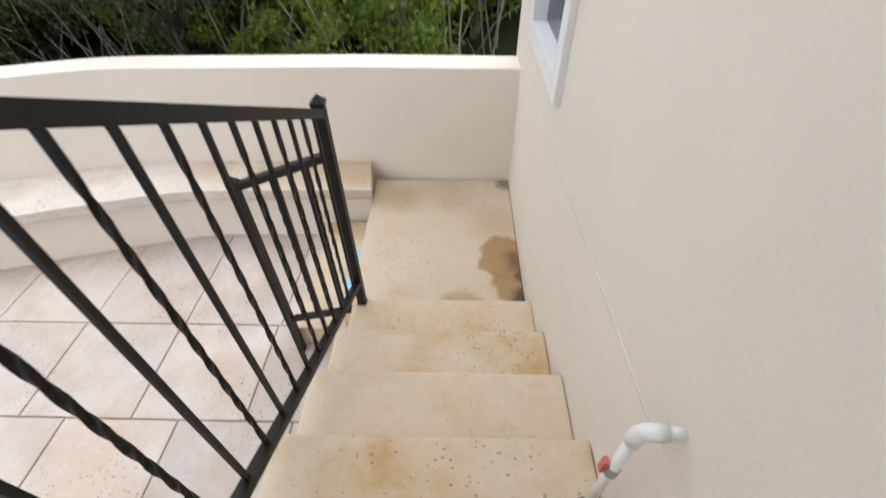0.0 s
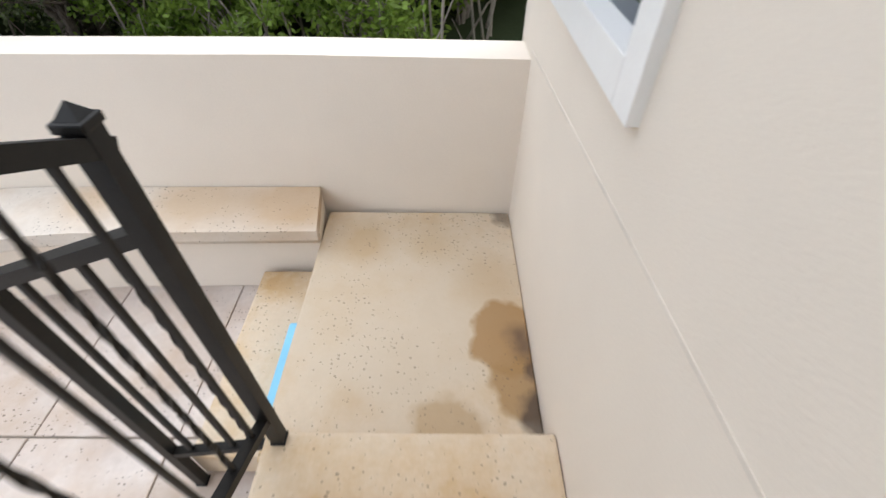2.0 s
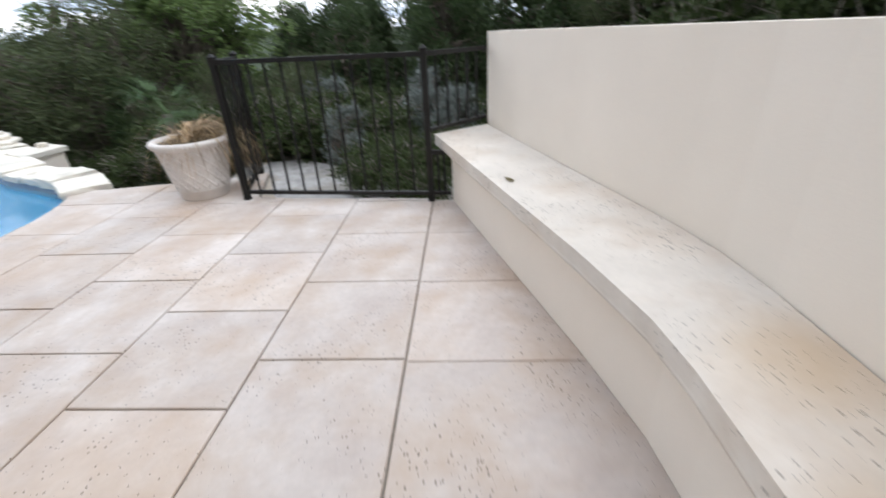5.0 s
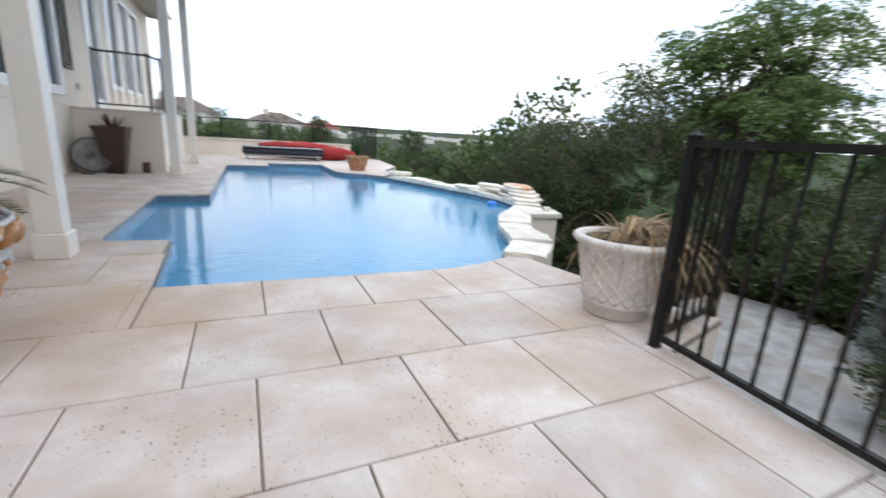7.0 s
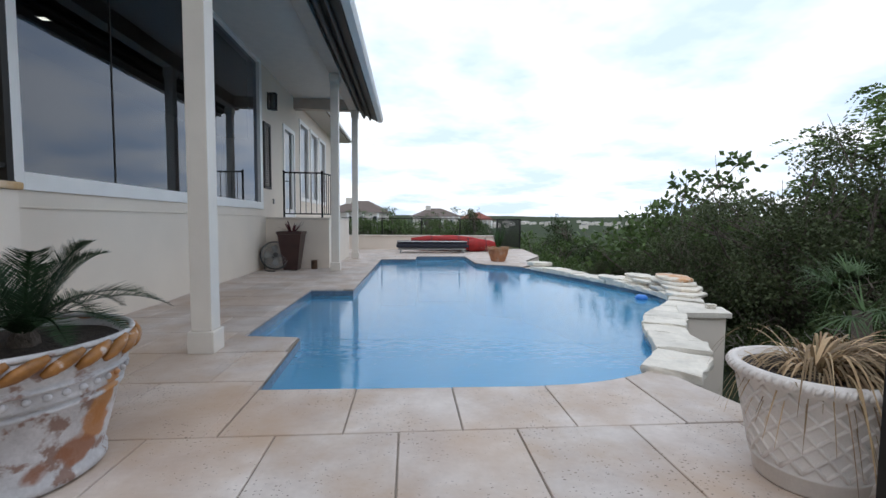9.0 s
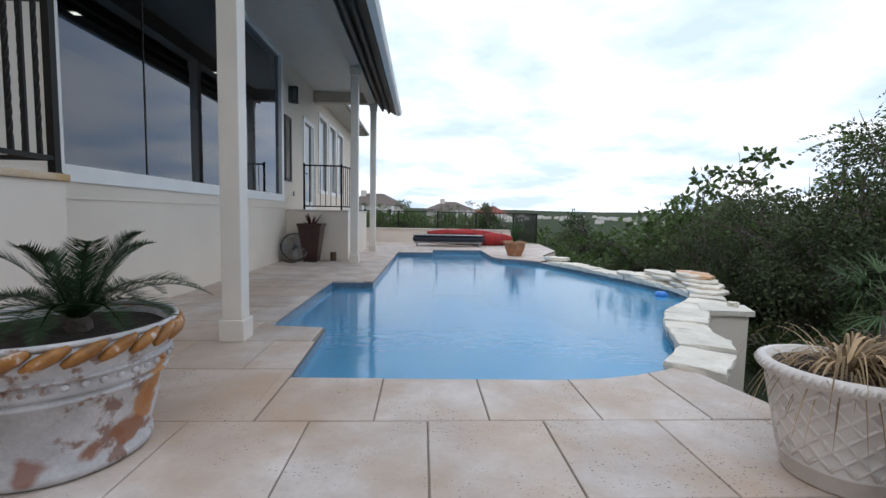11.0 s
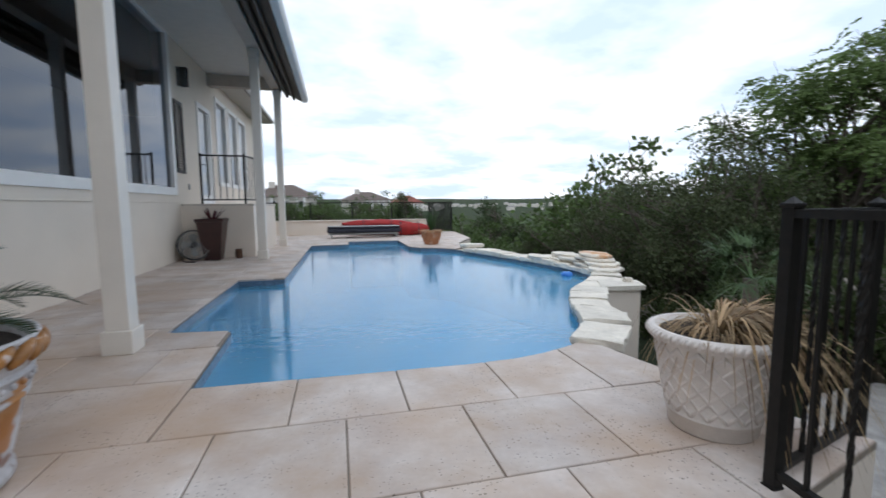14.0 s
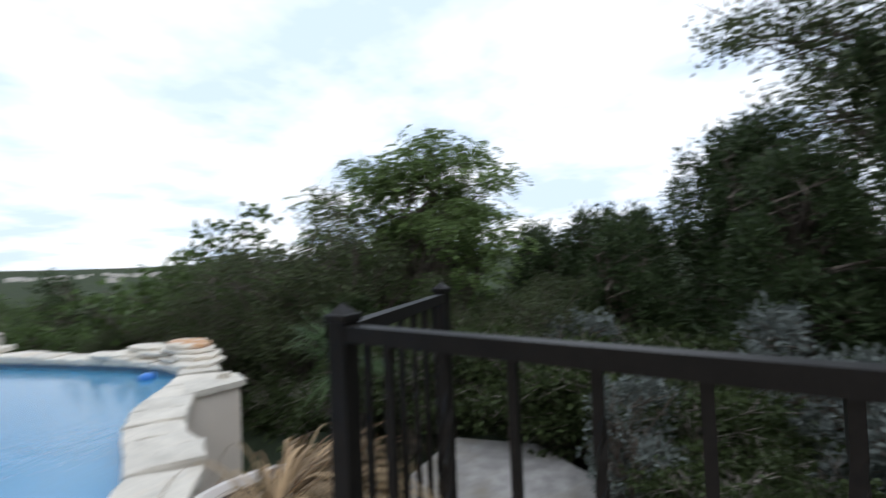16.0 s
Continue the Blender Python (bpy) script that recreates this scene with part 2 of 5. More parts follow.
def thing(name, label, category, group="", kind="", at=(0, 0, 0)):
    ob = new(name)
    ob.location = at
    ob.empty_display_size = 0.1
    bpy.context.view_layer.update()
    return tagged(ob, label, category, group, kind)


def put_box(bm, x0, x1, y0, y1, z0, z1, bev=0.0):
    """A bevelled box into bm."""
    r = bmesh.ops.create_cube(bm, size=1.0)
    vs = r["verts"]
    for v in vs:
        v.co = Vector(((x0 + x1) / 2 + v.co.x * (x1 - x0), (y0 + y1) / 2 + v.co.y * (y1 - y0), (z0 + z1) / 2 + v.co.z * (z1 - z0)))
    if bev:
        es = list({e for v in vs for e in v.link_edges})
        bmesh.ops.bevel(bm, geom=es, offset=bev, segments=2, affect="EDGES", profile=0.6)


def box(x0, x1, y0, y1, z0, z1, bev=0.0):
    bm = bmesh.new()
    put_box(bm, x0, x1, y0, y1, z0, z1, bev)
    return bm


def prism(poly, z0, z1, bm=None, top=None):
    """Upright prism over a polygon; z0, z1 numbers or functions of x, y."""
    bm = bm or bmesh.new()
    f0 = z0 if callable(z0) else (lambda x, y: z0)
    f1 = z1 if callable(z1) else (lambda x, y: z1)
    a = [bm.verts.new((x, y, f0(x, y))) for x, y in poly]
    b = [bm.verts.new((x, y, f1(x, y))) for x, y in poly]
    n = len(poly)
    bm.faces.new(a[::-1])
    bm.faces.new(b)
    for i in range(n):
        bm.faces.new((a[i], a[(i + 1) % n], b[(i + 1) % n], b[i]))
    return bm


def bar(bm, p, q, w, h=None, twist=0.0, bev=0.0):
    """A square bar from p to q; twist in turns makes it a twisted baluster."""
    p, q = Vector(p), Vector(q)
    h = h or w
    d = (q - p)
    n = max(1, int(abs(twist) * 12))
    zax = d.normalized()
    ref = Vector((0, 0, 1)) if abs(zax.z) < 0.95 else Vector((1, 0, 0))
    xax = ref.cross(zax).normalized()
    yax = zax.cross(xax)
    rings = []
    for i in range(n + 1):
        t = i / n
        a = twist * 2 * math.pi * min(1, max(0, (t - 0.08) / 0.84)) if twist else 0
        c = p + d * t
        ring = []
        for sx, sy in ((-1, -1), (1, -1), (1, 1), (-1, 1)):
            u = sx * w / 2 * math.cos(a) - sy * h / 2 * math.sin(a)
            v = sx * w / 2 * math.sin(a) + sy * h / 2 * math.cos(a)
            ring.append(bm.verts.new(c + xax * u + yax * v))
        rings.append(ring)
    for r0, r1 in zip(rings, rings[1:]):
        for k in range(4):
            bm.faces.new((r0[k], r0[(k + 1) % 4], r1[(k + 1) % 4], r1[k]))
    bm.faces.new(rings[0][::-1])
    bm.faces.new(rings[-1])
    return bm


def tube(bm, pts, r, seg=8, closed=False):
    """A round tube along points; r a number or one radius a point."""
    pts = [Vector(p) for p in pts]
    rs = r if isinstance(r, (list, tuple)) else [r] * len(pts)
    rings = []
    n = len(pts)
    for i, p in enumerate(pts):
        d = (pts[min(i + 1, n - 1)] - pts[max(i - 1, 0)]) if not closed else pts[(i + 1) % n] - pts[i - 1]
        d = d.normalized()
        ref = Vector((0, 0, 1)) if abs(d.z) < 0.9 else Vector((1, 0, 0))
        x = ref.cross(d).normalized()
        y = d.cross(x)
        rings.append([bm.verts.new(p + (x * math.cos(2 * math.pi * k / seg) + y * math.sin(2 * math.pi * k / seg)) * rs[i]) for k in range(seg)])
    for i in range(n if closed else n - 1):
        r0, r1 = rings[i], rings[(i + 1) % n]
        for k in range(seg):
            bm.faces.new((r0[k], r0[(k + 1) % seg], r1[(k + 1) % seg], r1[k]))
    if not closed:
        bm.faces.new(rings[0][::-1])
        bm.faces.new(rings[-1])
    return bm


def lathe(profile, seg=48, bm=None, wob=None):
    """A turned body from (radius, z) pairs; wob(angle, r, z) moves the radius."""
    bm = bm or bmesh.new()
    rings = []
    for r, z in profile:
        ring = []
        for k in range(seg):
            a = 2 * math.pi * k / seg
            rr = r + (wob(a, r, z) if wob else 0)
            ring.append(bm.verts.new((rr * math.cos(a), rr * math.sin(a), z)))
        rings.append(ring)
    for r0, r1 in zip(rings, rings[1:]):
        for k in range(seg):
            bm.faces.new((r0[k], r0[(k + 1) % seg], r1[(k + 1) % seg], r1[k]))
    bm.faces.new(rings[0][::-1])
    bm.faces.new(rings[-1])
    return bm


def clip_rect(poly, x0, x1, y0, y1):
    for axis, lim, sgn in ((0, x0, 1), (0, x1, -1), (1, y0, 1), (1, y1, -1)):
        out = []
        for i in range(len(poly)):
            a, b = poly[i - 1], poly[i]
            ia, ib = (a[axis] - lim) * sgn >= 0, (b[axis] - lim) * sgn >= 0
            if ia != ib:
                t = (lim - a[axis]) / (b[axis] - a[axis])
                out.append((a[0] + t * (b[0] - a[0]), a[1] + t * (b[1] - a[1])))
            if ib:
                out.append(b)
        poly = out
        if len(poly) < 3:
            return []
    clean = []
    for p in poly:
        if not clean or (abs(p[0] - clean[-1][0]) + abs(p[1] - clean[-1][1])) > 1e-4:
            clean.append(p)
    return clean if len(clean) > 2 else []


def area(poly):
    return sum(a[0] * b[1] - b[0] * a[1] for a, b in zip(poly, poly[1:] + poly[:1])) / 2


def wall_panels(y0, y1, z0, z1, openings):
    """Rectangles (y0, y1, z0, z1) that fill a wall round its openings."""
    ys = sorted({y0, y1, *[o[0] for o in openings], *[o[1] for o in openings]})
    res = []
    for a, b in zip(ys, ys[1:]):
        cuts = sorted((o[2], o[3]) for o in openings if o[0] <= a + 1e-6 and o[1] >= b - 1e-6)
        z = z0
        for c0, c1 in cuts:
            if c0 > z + 1e-6:
                res.append((a, b, z, c0))
            z = c1
        if z < z1 - 1e-6:
            res.append((a, b, z, z1))
    return res


# ---- the house ----
WX = -3.0
OPEN_BIG = (5.13, 11.58, 1.62, 4.90)
OPEN_STAIR = (-0.36, 0.355, 1.73, 3.0)
OPEN_DOOR = (13.65, 14.65, 1.30, 3.80)
OPEN_W = [(15.5 + 1.55 * k, 16.6 + 1.55 * k, 1.95, 4.35) for k in range(3)]
bm = bmesh.new()
for a, b, c, d in wall_panels(-1.1, 22.0, -1.0, 5.2, [OPEN_BIG, OPEN_STAIR, OPEN_DOOR, *OPEN_W]):
    put_box(bm, WX - 0.25, WX, a, b, c, d)
bmesh.ops.remove_doubles(bm, verts=bm.verts[:], dist=1e-4)
house_wall = link("wall_east", bm, STUCCO_HOUSE)
tagged(house_wall, "cream stucco house wall with a row of windows", "wall", kind="structure")
bm = bmesh.new()
put_box(bm, -12, WX - 0.25, -1.1, -0.85, -1, 5.2)
tagged(link("wall_south", bm, STUCCO_HOUSE), "plain cream stucco end wall of the house", "wall", kind="structure")
tagged(link("wall_north", box(-12, WX - 0.25, 21.75, 22, -1, 5.2), STUCCO_HOUSE), "plain cream stucco end wall of the house", "wall", kind="structure")
tagged(link("wall_west", box(-12.25, -12, -1.1, 22, -1, 5.2), STUCCO_HOUSE), "plain cream stucco back wall of the house", "wall", kind="structure")
# room surfaces painted near black so the inside reads as unlit
tagged(link("floor_inside", box(-12, WX - 0.25, -0.85, 21.75, 1.1, 1.28), UNLIT_BLACK), "interior floor coloured near black for an unlit room", "floor", kind="structure")
tagged(link("ceiling_inside", box(-12, WX - 0.25, -0.85, 21.75, 4.95, 5.15), UNLIT_BLACK), "interior ceiling coloured near black for an unlit room", "ceiling", kind="structure")
tagged(link("wall_inside", box(-8.2, -8.0, -0.85, 21.75, 1.29, 4.94), UNLIT_BLACK), "added partition wall coloured near black for an unlit room", "wall", kind="structure")

# ---- pool, deck and garden walls ----
POOL_NEAR = [(-0.52, 3.93), (1.45, 3.89), (1.80, 3.92), (2.12, 3.99), (2.40, 4.10), (2.60, 4.23), (2.75, 4.38), (2.86, 4.56)]
POOL_RIGHT = [(3.05, 4.99), (3.20, 5.35), (3.35, 5.72), (3.60, 6.08), (4.05, 6.55), (4.50, 7.02), (4.76, 7.45), (4.83, 7.87), (4.78, 8.6), (4.52, 9.5), (4.2, 10.65), (3.93, 11.5), (3.62, 12.3), (3.2, 12.75), (2.75, 12.95)]
POOL_FAR = [(2.50, 13.4), (2.50, 15.8), (0.82, 15.75), (0.78, 14.65), (-0.32, 14.55)]
POOL_LEFT = [(-0.42, 8.45), (-1.14, 8.45), (-1.16, 5.40), (-0.57, 5.33)]
POOL = POOL_NEAR + POOL_RIGHT + POOL_FAR + POOL_LEFT
WATER_Z = -0.11

pool = thing("swimming_pool", "blue plastered swimming pool with a curved edge, full of water", "pool", kind="structure")


def ring_wall(poly, z0, z1, bm=None):
    bm = bm or bmesh.new()
    a = [bm.verts.new((x, y, z0)) for x, y in poly]
    b = [bm.verts.new((x, y, z1)) for x, y in poly]
    for i in range(len(poly)):
        j = (i + 1) % len(poly)
        bm.faces.new((a[i], a[j], b[j], b[i]))
    return bm, a


def inset(poly, d):
    out = []
    for i, p in enumerate(poly):
        a, b, c = Vector(poly[i - 1]), Vector(p), Vector(poly[(i + 1) % len(poly)])
        u, v = (b - a).normalized(), (c - b).normalized()
        n = (Vector((-u.y, u.x)) + Vector((-v.y, v.x))).normalized()
        out.append((p[0] + n.x * d, p[1] + n.y * d))
    return out


SHELL = inset(POOL, 0.008)
bm, base = ring_wall(SHELL, -1.5, -0.17)
bm.faces.new(base)
part("basin", bm, PLASTER, pool, "blue plaster basin")
bm, _ = ring_wall(SHELL, -0.17, -0.025)
part("waterline_band", bm, BAND, pool, "dark blue waterline tiles")
def flat_face(name, pts, material, parent, label=""):
    """One face whose front is the side from which its points run anticlockwise."""
    me = bpy.data.meshes.new(name)
    me.from_pydata(pts, [], [tuple(range(len(pts)))])
    me.materials.append(material)
    ob = new(name, me)
    ob.parent = parent
    if label:
        ob["label"] = label
    return ob


flat_face("water", [(x, y, WATER_Z) for x, y in POOL], WATER, pool, "still clear blue water")
part("bench_step", box(0.86, 2.46, 14.9, 15.72, -1.45, -0.5, 0.02), PLASTER, pool, "blue plaster bench")

# grout bed under the paving, cut round the pool
DECK_A = [(-3.0, -0.9), (2.05, -0.9), (2.10, 0.2), (2.28, 2.10), (3.12, 2.34), (2.93, 2.70), (2.78, 3.42), (2.69, 3.85), (2.62, 4.2)] + POOL_NEAR[5::-1] + [(-0.52, 3.90), (-3.0, 3.90)]
DECK_A0 = clip_rect(DECK_A, -3.0, 4.0, -0.9, 3.25)
DECK_A1 = clip_rect(DECK_A, -0.52, 4.0, 3.25, 4.4)
DECK_B = [(-3.0, 3.25), (-0.52, 3.25), (-0.52, 3.90), (-0.57, 5.33), (-1.16, 5.40), (-1.14, 8.45), (-0.42, 8.45), (-0.32, 14.55), (-3.0, 14.55)]
DECK_C = [(-3.0, 14.55), (-0.32, 14.55), (0.78, 14.65), (0.82, 15.75), (2.50, 15.8), (2.50, 13.4), (2.75, 12.95), (3.2, 12.75), (3.62, 12.3), (3.95, 12.75), (4.25, 14.2), (5.2, 16.0), (5.65, 20.0), (-3.0, 20.0)]
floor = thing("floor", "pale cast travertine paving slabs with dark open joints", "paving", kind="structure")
bm = bmesh.new()
for reg in (DECK_A0, DECK_A1, DECK_B, DECK_C):
    prism(reg, -0.05, -0.012, bm)
body = bmesh.new()
for reg in (DECK_A0, DECK_A1, DECK_B, DECK_C):
    prism(reg, -3.0, -0.052, body)
part("retaining_body", body, STUCCO_HOUSE, floor, "stucco retaining wall under the terrace")
part("bedding", bm, GROUT, floor, "dark joint bed under the slabs")


def slab_mesh(poly, inset=0.0045, top=0.0, low=-0.03):
    cx, cy = sum(p[0] for p in poly) / len(poly), sum(p[1] for p in poly) / len(poly)

    def shrink(d):
        out = []
        for x, y in poly:
            l = max(0.05, math.hypot(cx - x, cy - y))
            out.append((x + (cx - x) * d * 1.4 / l, y + (cy - y) * d * 1.4 / l))
        return out
    bm = bmesh.new()
    rings = [[bm.verts.new((x, y, z)) for x, y in shrink(d)] for d, z in ((inset, low), (inset, top - 0.006), (inset + 0.002, top - 0.002), (inset + 0.006, top))]
    n = len(poly)
    for a, b in zip(rings, rings[1:]):
        for i in range(n):
            bm.faces.new((a[i], a[(i + 1) % n], b[(i + 1) % n], b[i]))
    bm.faces.new(rings[-1])
    return bm


ROWS_NEAR = ((-0.95, 0.45, 0.71), (0.45, 1.135, 0.73), (1.135, 1.825, 0.44), (1.825, 2.525, 0.785), (2.525, 3.25, 0.49), (3.25, 4.40, 0.86))
ROWS_SIDE = ((3.25, 4.10, 0.10), (4.10, 4.84, 0.45), *[(4.84 + 0.74 * k, 5.58 + 0.74 * k, 0.10 if k % 2 == 0 else 0.45) for k in range(21)])


def pave():
    pitch = 0.686
    for reg, rows in ((DECK_A0, ROWS_NEAR), (DECK_A1, ROWS_NEAR), (DECK_B, ROWS_SIDE), (DECK_C, ROWS_SIDE)):
        for y0, y1, off in rows:
            for j in range(-8, 10):
                x0 = off + pitch * j
                cell = clip_rect(reg, x0, x0 + pitch, y0, y1)
                if cell and abs(area(cell)) > 0.02:
                    r = random.uniform(-0.0015, 0.0015)
                    part("slab", slab_mesh(cell, top=r), TILE, floor)


# garden wall and bench behind the terrace
BACK = [(-3.0, -0.79), (-1.86, -0.83), (-0.25, -0.81), (0.0, -0.79), (0.25, -0.74), (0.6, -0.64), (2.64, -0.05)]
FRONT = [(-1.92, -0.43), (-0.62, -0.40), (-0.40, -0.375), (-0.18, -0.32), (0.05, -0.26), (2.28, 0.42)]


def offset(line, d):
    out = []
    for i, (x, y) in enumerate(line):
        a, b = Vector(line[max(i - 1, 0)]), Vector(line[min(i + 1, len(line) - 1)])
        t = (b - a).normalized()
        out.append((x - t.y * d, y + t.x * d))
    return out


def strip(front, back, z0, z1):
    return prism(list(front) + list(back)[::-1], z0, z1)


def bevel_all(bm, off, seg=2, angle=30):
    es = [e for e in bm.edges if len(e.link_faces) == 2 and e.calc_face_angle(0) > radians(angle)]
    bmesh.ops.bevel(bm, geom=es, offset=off, segments=seg, affect="EDGES", profile=0.6)
    return bm


par = thing("garden_wall", "smooth cream stucco garden wall with a flat painted top", "wall", kind="structure")
bm = bevel_all(strip(BACK, offset(BACK, -0.24), -1.2, 1.29), 0.012)
part("wall_body", bm, STUCCO, par, "cream stucco", smooth=False)

bench = thing("built_in_bench", "built-in stucco bench with a tan cast-stone seat along the garden wall", "bench", kind="structure")
face = offset(FRONT, -0.075)
face[0] = (-1.90, face[0][1])
face[-1] = (2.06, 0.275)
part("base", strip(face, offset(BACK[1:], 0.004), 0.004, 0.455), STUCCO, bench, "cream stucco front")
nose = bevel_all(strip(FRONT, offset(BACK[1:], 0.006), 0.457, 0.525), 0.03, 4)
part("seat_slab", nose, CAPSTONE, bench, "stained tan cast-stone seat with a rounded edge", smooth=False)
lip = bmesh.new()
tube(lip, [(x, y, 0.452) for x, y in offset(FRONT, -0.024)], 0.026, 10)
part("moulding", lip, CAPSTONE, bench, "rounded moulding under the seat edge", smooth=True)

# stairs
RISE, TREAD = 0.178, 0.333
stairs = thing("stairs", "tan cast-stone steps with brown stains beside the house wall", "stairs", kind="structure")
LZ = 0.366
part("landing_base", box(-3.0, -1.925, -0.79, 0.67, -0.02, LZ - 0.06), STUCCO, stairs, "cream stucco landing side")
part("landing_slab", box(-2.998, -1.895, -0.785, 0.68, LZ - 0.058, LZ, 0.012), STONE, stairs, "stained tan landing")
part("low_step", box(-1.925, -1.54, -0.455, 0.60, 0.003, 0.183, 0.012), STONE, stairs, "single tan step at the landing edge")
for i in range(5):
    y0 = 0.64 + TREAD * i
    z = LZ + RISE * (i + 1)
    part("riser", box(-2.998, -2.0, y0 + 0.03, y0 + TREAD + 0.02, 0.0 if i == 0 else z - RISE - 0.12, z - 0.05), STONE, stairs)
    part("tread", box(-2.998, -1.975, y0, y0 + TREAD + 0.03, z - 0.048, z, 0.014), STONE, stairs)
TOPZ = LZ + RISE * 6
part("top_landing", box(-2.998, -1.965, 0.64 + TREAD * 5, 3.90, TOPZ - 0.05, TOPZ, 0.014), STONE, stairs)
part("landing_wall", box(-2.998, -1.99, 2.33, 3.88, -0.05, TOPZ - 0.052), STUCCO, stairs, "cream stucco wall under the landing")
side = bmesh.new()
yz = [(0.66, 0.0), (0.66, LZ + RISE - 0.05)]
for i in range(5):
    yz += [(0.64 + TREAD * (i + 1) + 0.005, LZ + RISE * (i + 1) - 0.05), (0.64 + TREAD * (i + 1) + 0.005, LZ + RISE * (i + 2) - 0.05)]
yz = yz[:-1] + [(0.64 + TREAD * 5 + 0.02, 0.0)]
va = [side.verts.new((-1.992, y, z)) for y, z in yz]
vb = [side.verts.new((-2.03, y, z)) for y, z in yz]
side.faces.new(va)
side.faces.new(vb[::-1])
for i in range(len(yz)):
    j = (i + 1) % len(yz)
    side.faces.new((va[i], vb[i], vb[j], va[j]))
part("stringer", side, STUCCO, stairs, "cream stucco stair side")


# ---- railings ----
def cap(bm, x, y, z, w=0.06):
    put_box(bm, x - w * 0.55, x + w * 0.55, y - w * 0.55, y + w * 0.55, z, z + 0.018, 0.004)
    v = [bm.verts.new((x + sx * w * 0.42, y + sy * w * 0.42, z + 0.018)) for sx, sy in ((-1, -1), (1, -1), (1, 1), (-1, 1))]
    t = bm.verts.new((x, y, z + 0.045))
    for k in range(4):
        bm.faces.new((v[k], v[(k + 1) % 4], t))


def panel(owner, p, q, zb0, zb1, zt0, zt1, n, w=0.018, rail=0.035, twist=2.5, every=2, rail_h=0.03, top_h=0.035, pitch=0.0):
    """Top and bottom rail and n balusters between p and q (x, y); heights at both ends."""
    p, q = Vector(p), Vector(q)
    bm = bmesh.new()
    part("top_rail", bar(bm, (*p, zt0), (*q, zt1), rail, top_h), IRON, owner)
    bm = bmesh.new()
    part("bottom_rail", bar(bm, (*p, zb0), (*q, zb1), rail * 0.85, rail_h), IRON, owner)
    for i in range(n):
        t = (i + 1) * pitch / (q - p).length if pitch else (i + 1) / (n + 1)
        c = p.lerp(q, t)
        b, u = zb0 + (zb1 - zb0) * t, zt0 + (zt1 - zt0) * t
        bm = bmesh.new()
        part("baluster", bar(bm, (c.x, c.y, b), (c.x, c.y, u - 0.01), w, None, twist if every and i % every == 1 else 0.0), IRON, owner)


def post(owner, x, y, z0, z1, w=0.05):
    bm = bmesh.new()
    bar(bm, (x, y, z0), (x, y, z1), w)
    cap(bm, x, y, z1, w * 1.15)
    put_box(bm, x - w * 0.6, x + w * 0.6, y - w * 0.6, y + w * 0.6, z0, z0 + 0.01, 0.003)
    part("post", bm, IRON, owner)


rail = thing("stair_railing", "black wrought-iron stair railing with every second baluster twisted", "railing")
RX = -2.03
post(rail, RX, 0.665, LZ + RISE, 1.74, 0.043)
YT = 0.64 + TREAD * 5 + 0.04
post(rail, RX, YT, TOPZ, 2.60)
post(rail, RX, 3.85, TOPZ, 2.60)
panel(rail, (RX, 0.64), (RX, YT), 0.70, 0.70 + 0.485 * (YT - 0.64), 1.69, 1.69 + 0.512 * (YT - 0.64), 14, w=0.0125, rail=0.041, top_h=0.036, pitch=0.110)
panel(rail, (RX, YT), (RX, 3.85), TOPZ + 0.1, TOPZ + 0.1, 2.57, 2.57, 14, w=0.017, rail=0.045, top_h=0.04)
panel(rail, (RX, 3.85), (-2.98, 3.85), TOPZ + 0.1, TOPZ + 0.1, 2.57, 2.57, 9, w=0.017, rail=0.045, top_h=0.04)
low = thing("step_railing", "short black iron handrail panel beside the low step", "railing")
post(low, -1.545, 0.635, 0.0, 1.345, 0.04)
panel(low, (-1.555, 0.635), (-2.0, 0.65), 0.33, 0.47, 1.33, 1.50, 4, w=0.016, rail=0.04)

fence = thing("terrace_fence", "black iron fence with thin balusters at the terrace edge", "fence")
FA, FB, FC, FD = (2.25, 2.18), (2.075, 0.46), (3.09, 2.41), (2.63, -0.03)
post(fence, *FA, 0.0, 1.19)
post(fence, *FB, 0.0, 1.19)
post(fence, *FC, -0.1, 1.19)
panel(fence, FB, FA, 0.07, 0.07, 1.165, 1.165, 11, w=0.016, rail=0.04)
panel(fence, FA, FC, 0.07, 0.07, 1.165, 1.165, 6, w=0.016, rail=0.04)
panel(fence, FB, FD, 0.60, 0.60, 1.165, 1.165, 5, rail=0.04)
panel(fence, (2.075, 0.44), (2.07, 0.29), 0.07, 0.07, 0.42, 0.42, 2, rail=0.03)

# ---- porch ----
def porch_post(x, y):
    p = thing("porch_column", "square white painted porch column with a boxed base", "column", "porch columns", at=(x, y, 0))
    part("shaft", box(-0.09, 0.09, -0.09, 0.09, 0.2, 4.62, 0.008), CREAMPAINT, p)
    part("plinth", box(-0.115, 0.115, -0.115, 0.115, 0.0, 0.2, 0.012), CREAMPAINT, p)
    part("capital", box(-0.11, 0.11, -0.11, 0.11, 4.42, 4.62, 0.01), CREAMPAINT, p)
    return p


first = porch_post(-1.30, 4.90)
copy_thing(first, pose(-1.20, 11.42, 0))
copy_thing(first, pose(-1.15, 14.85, 0))

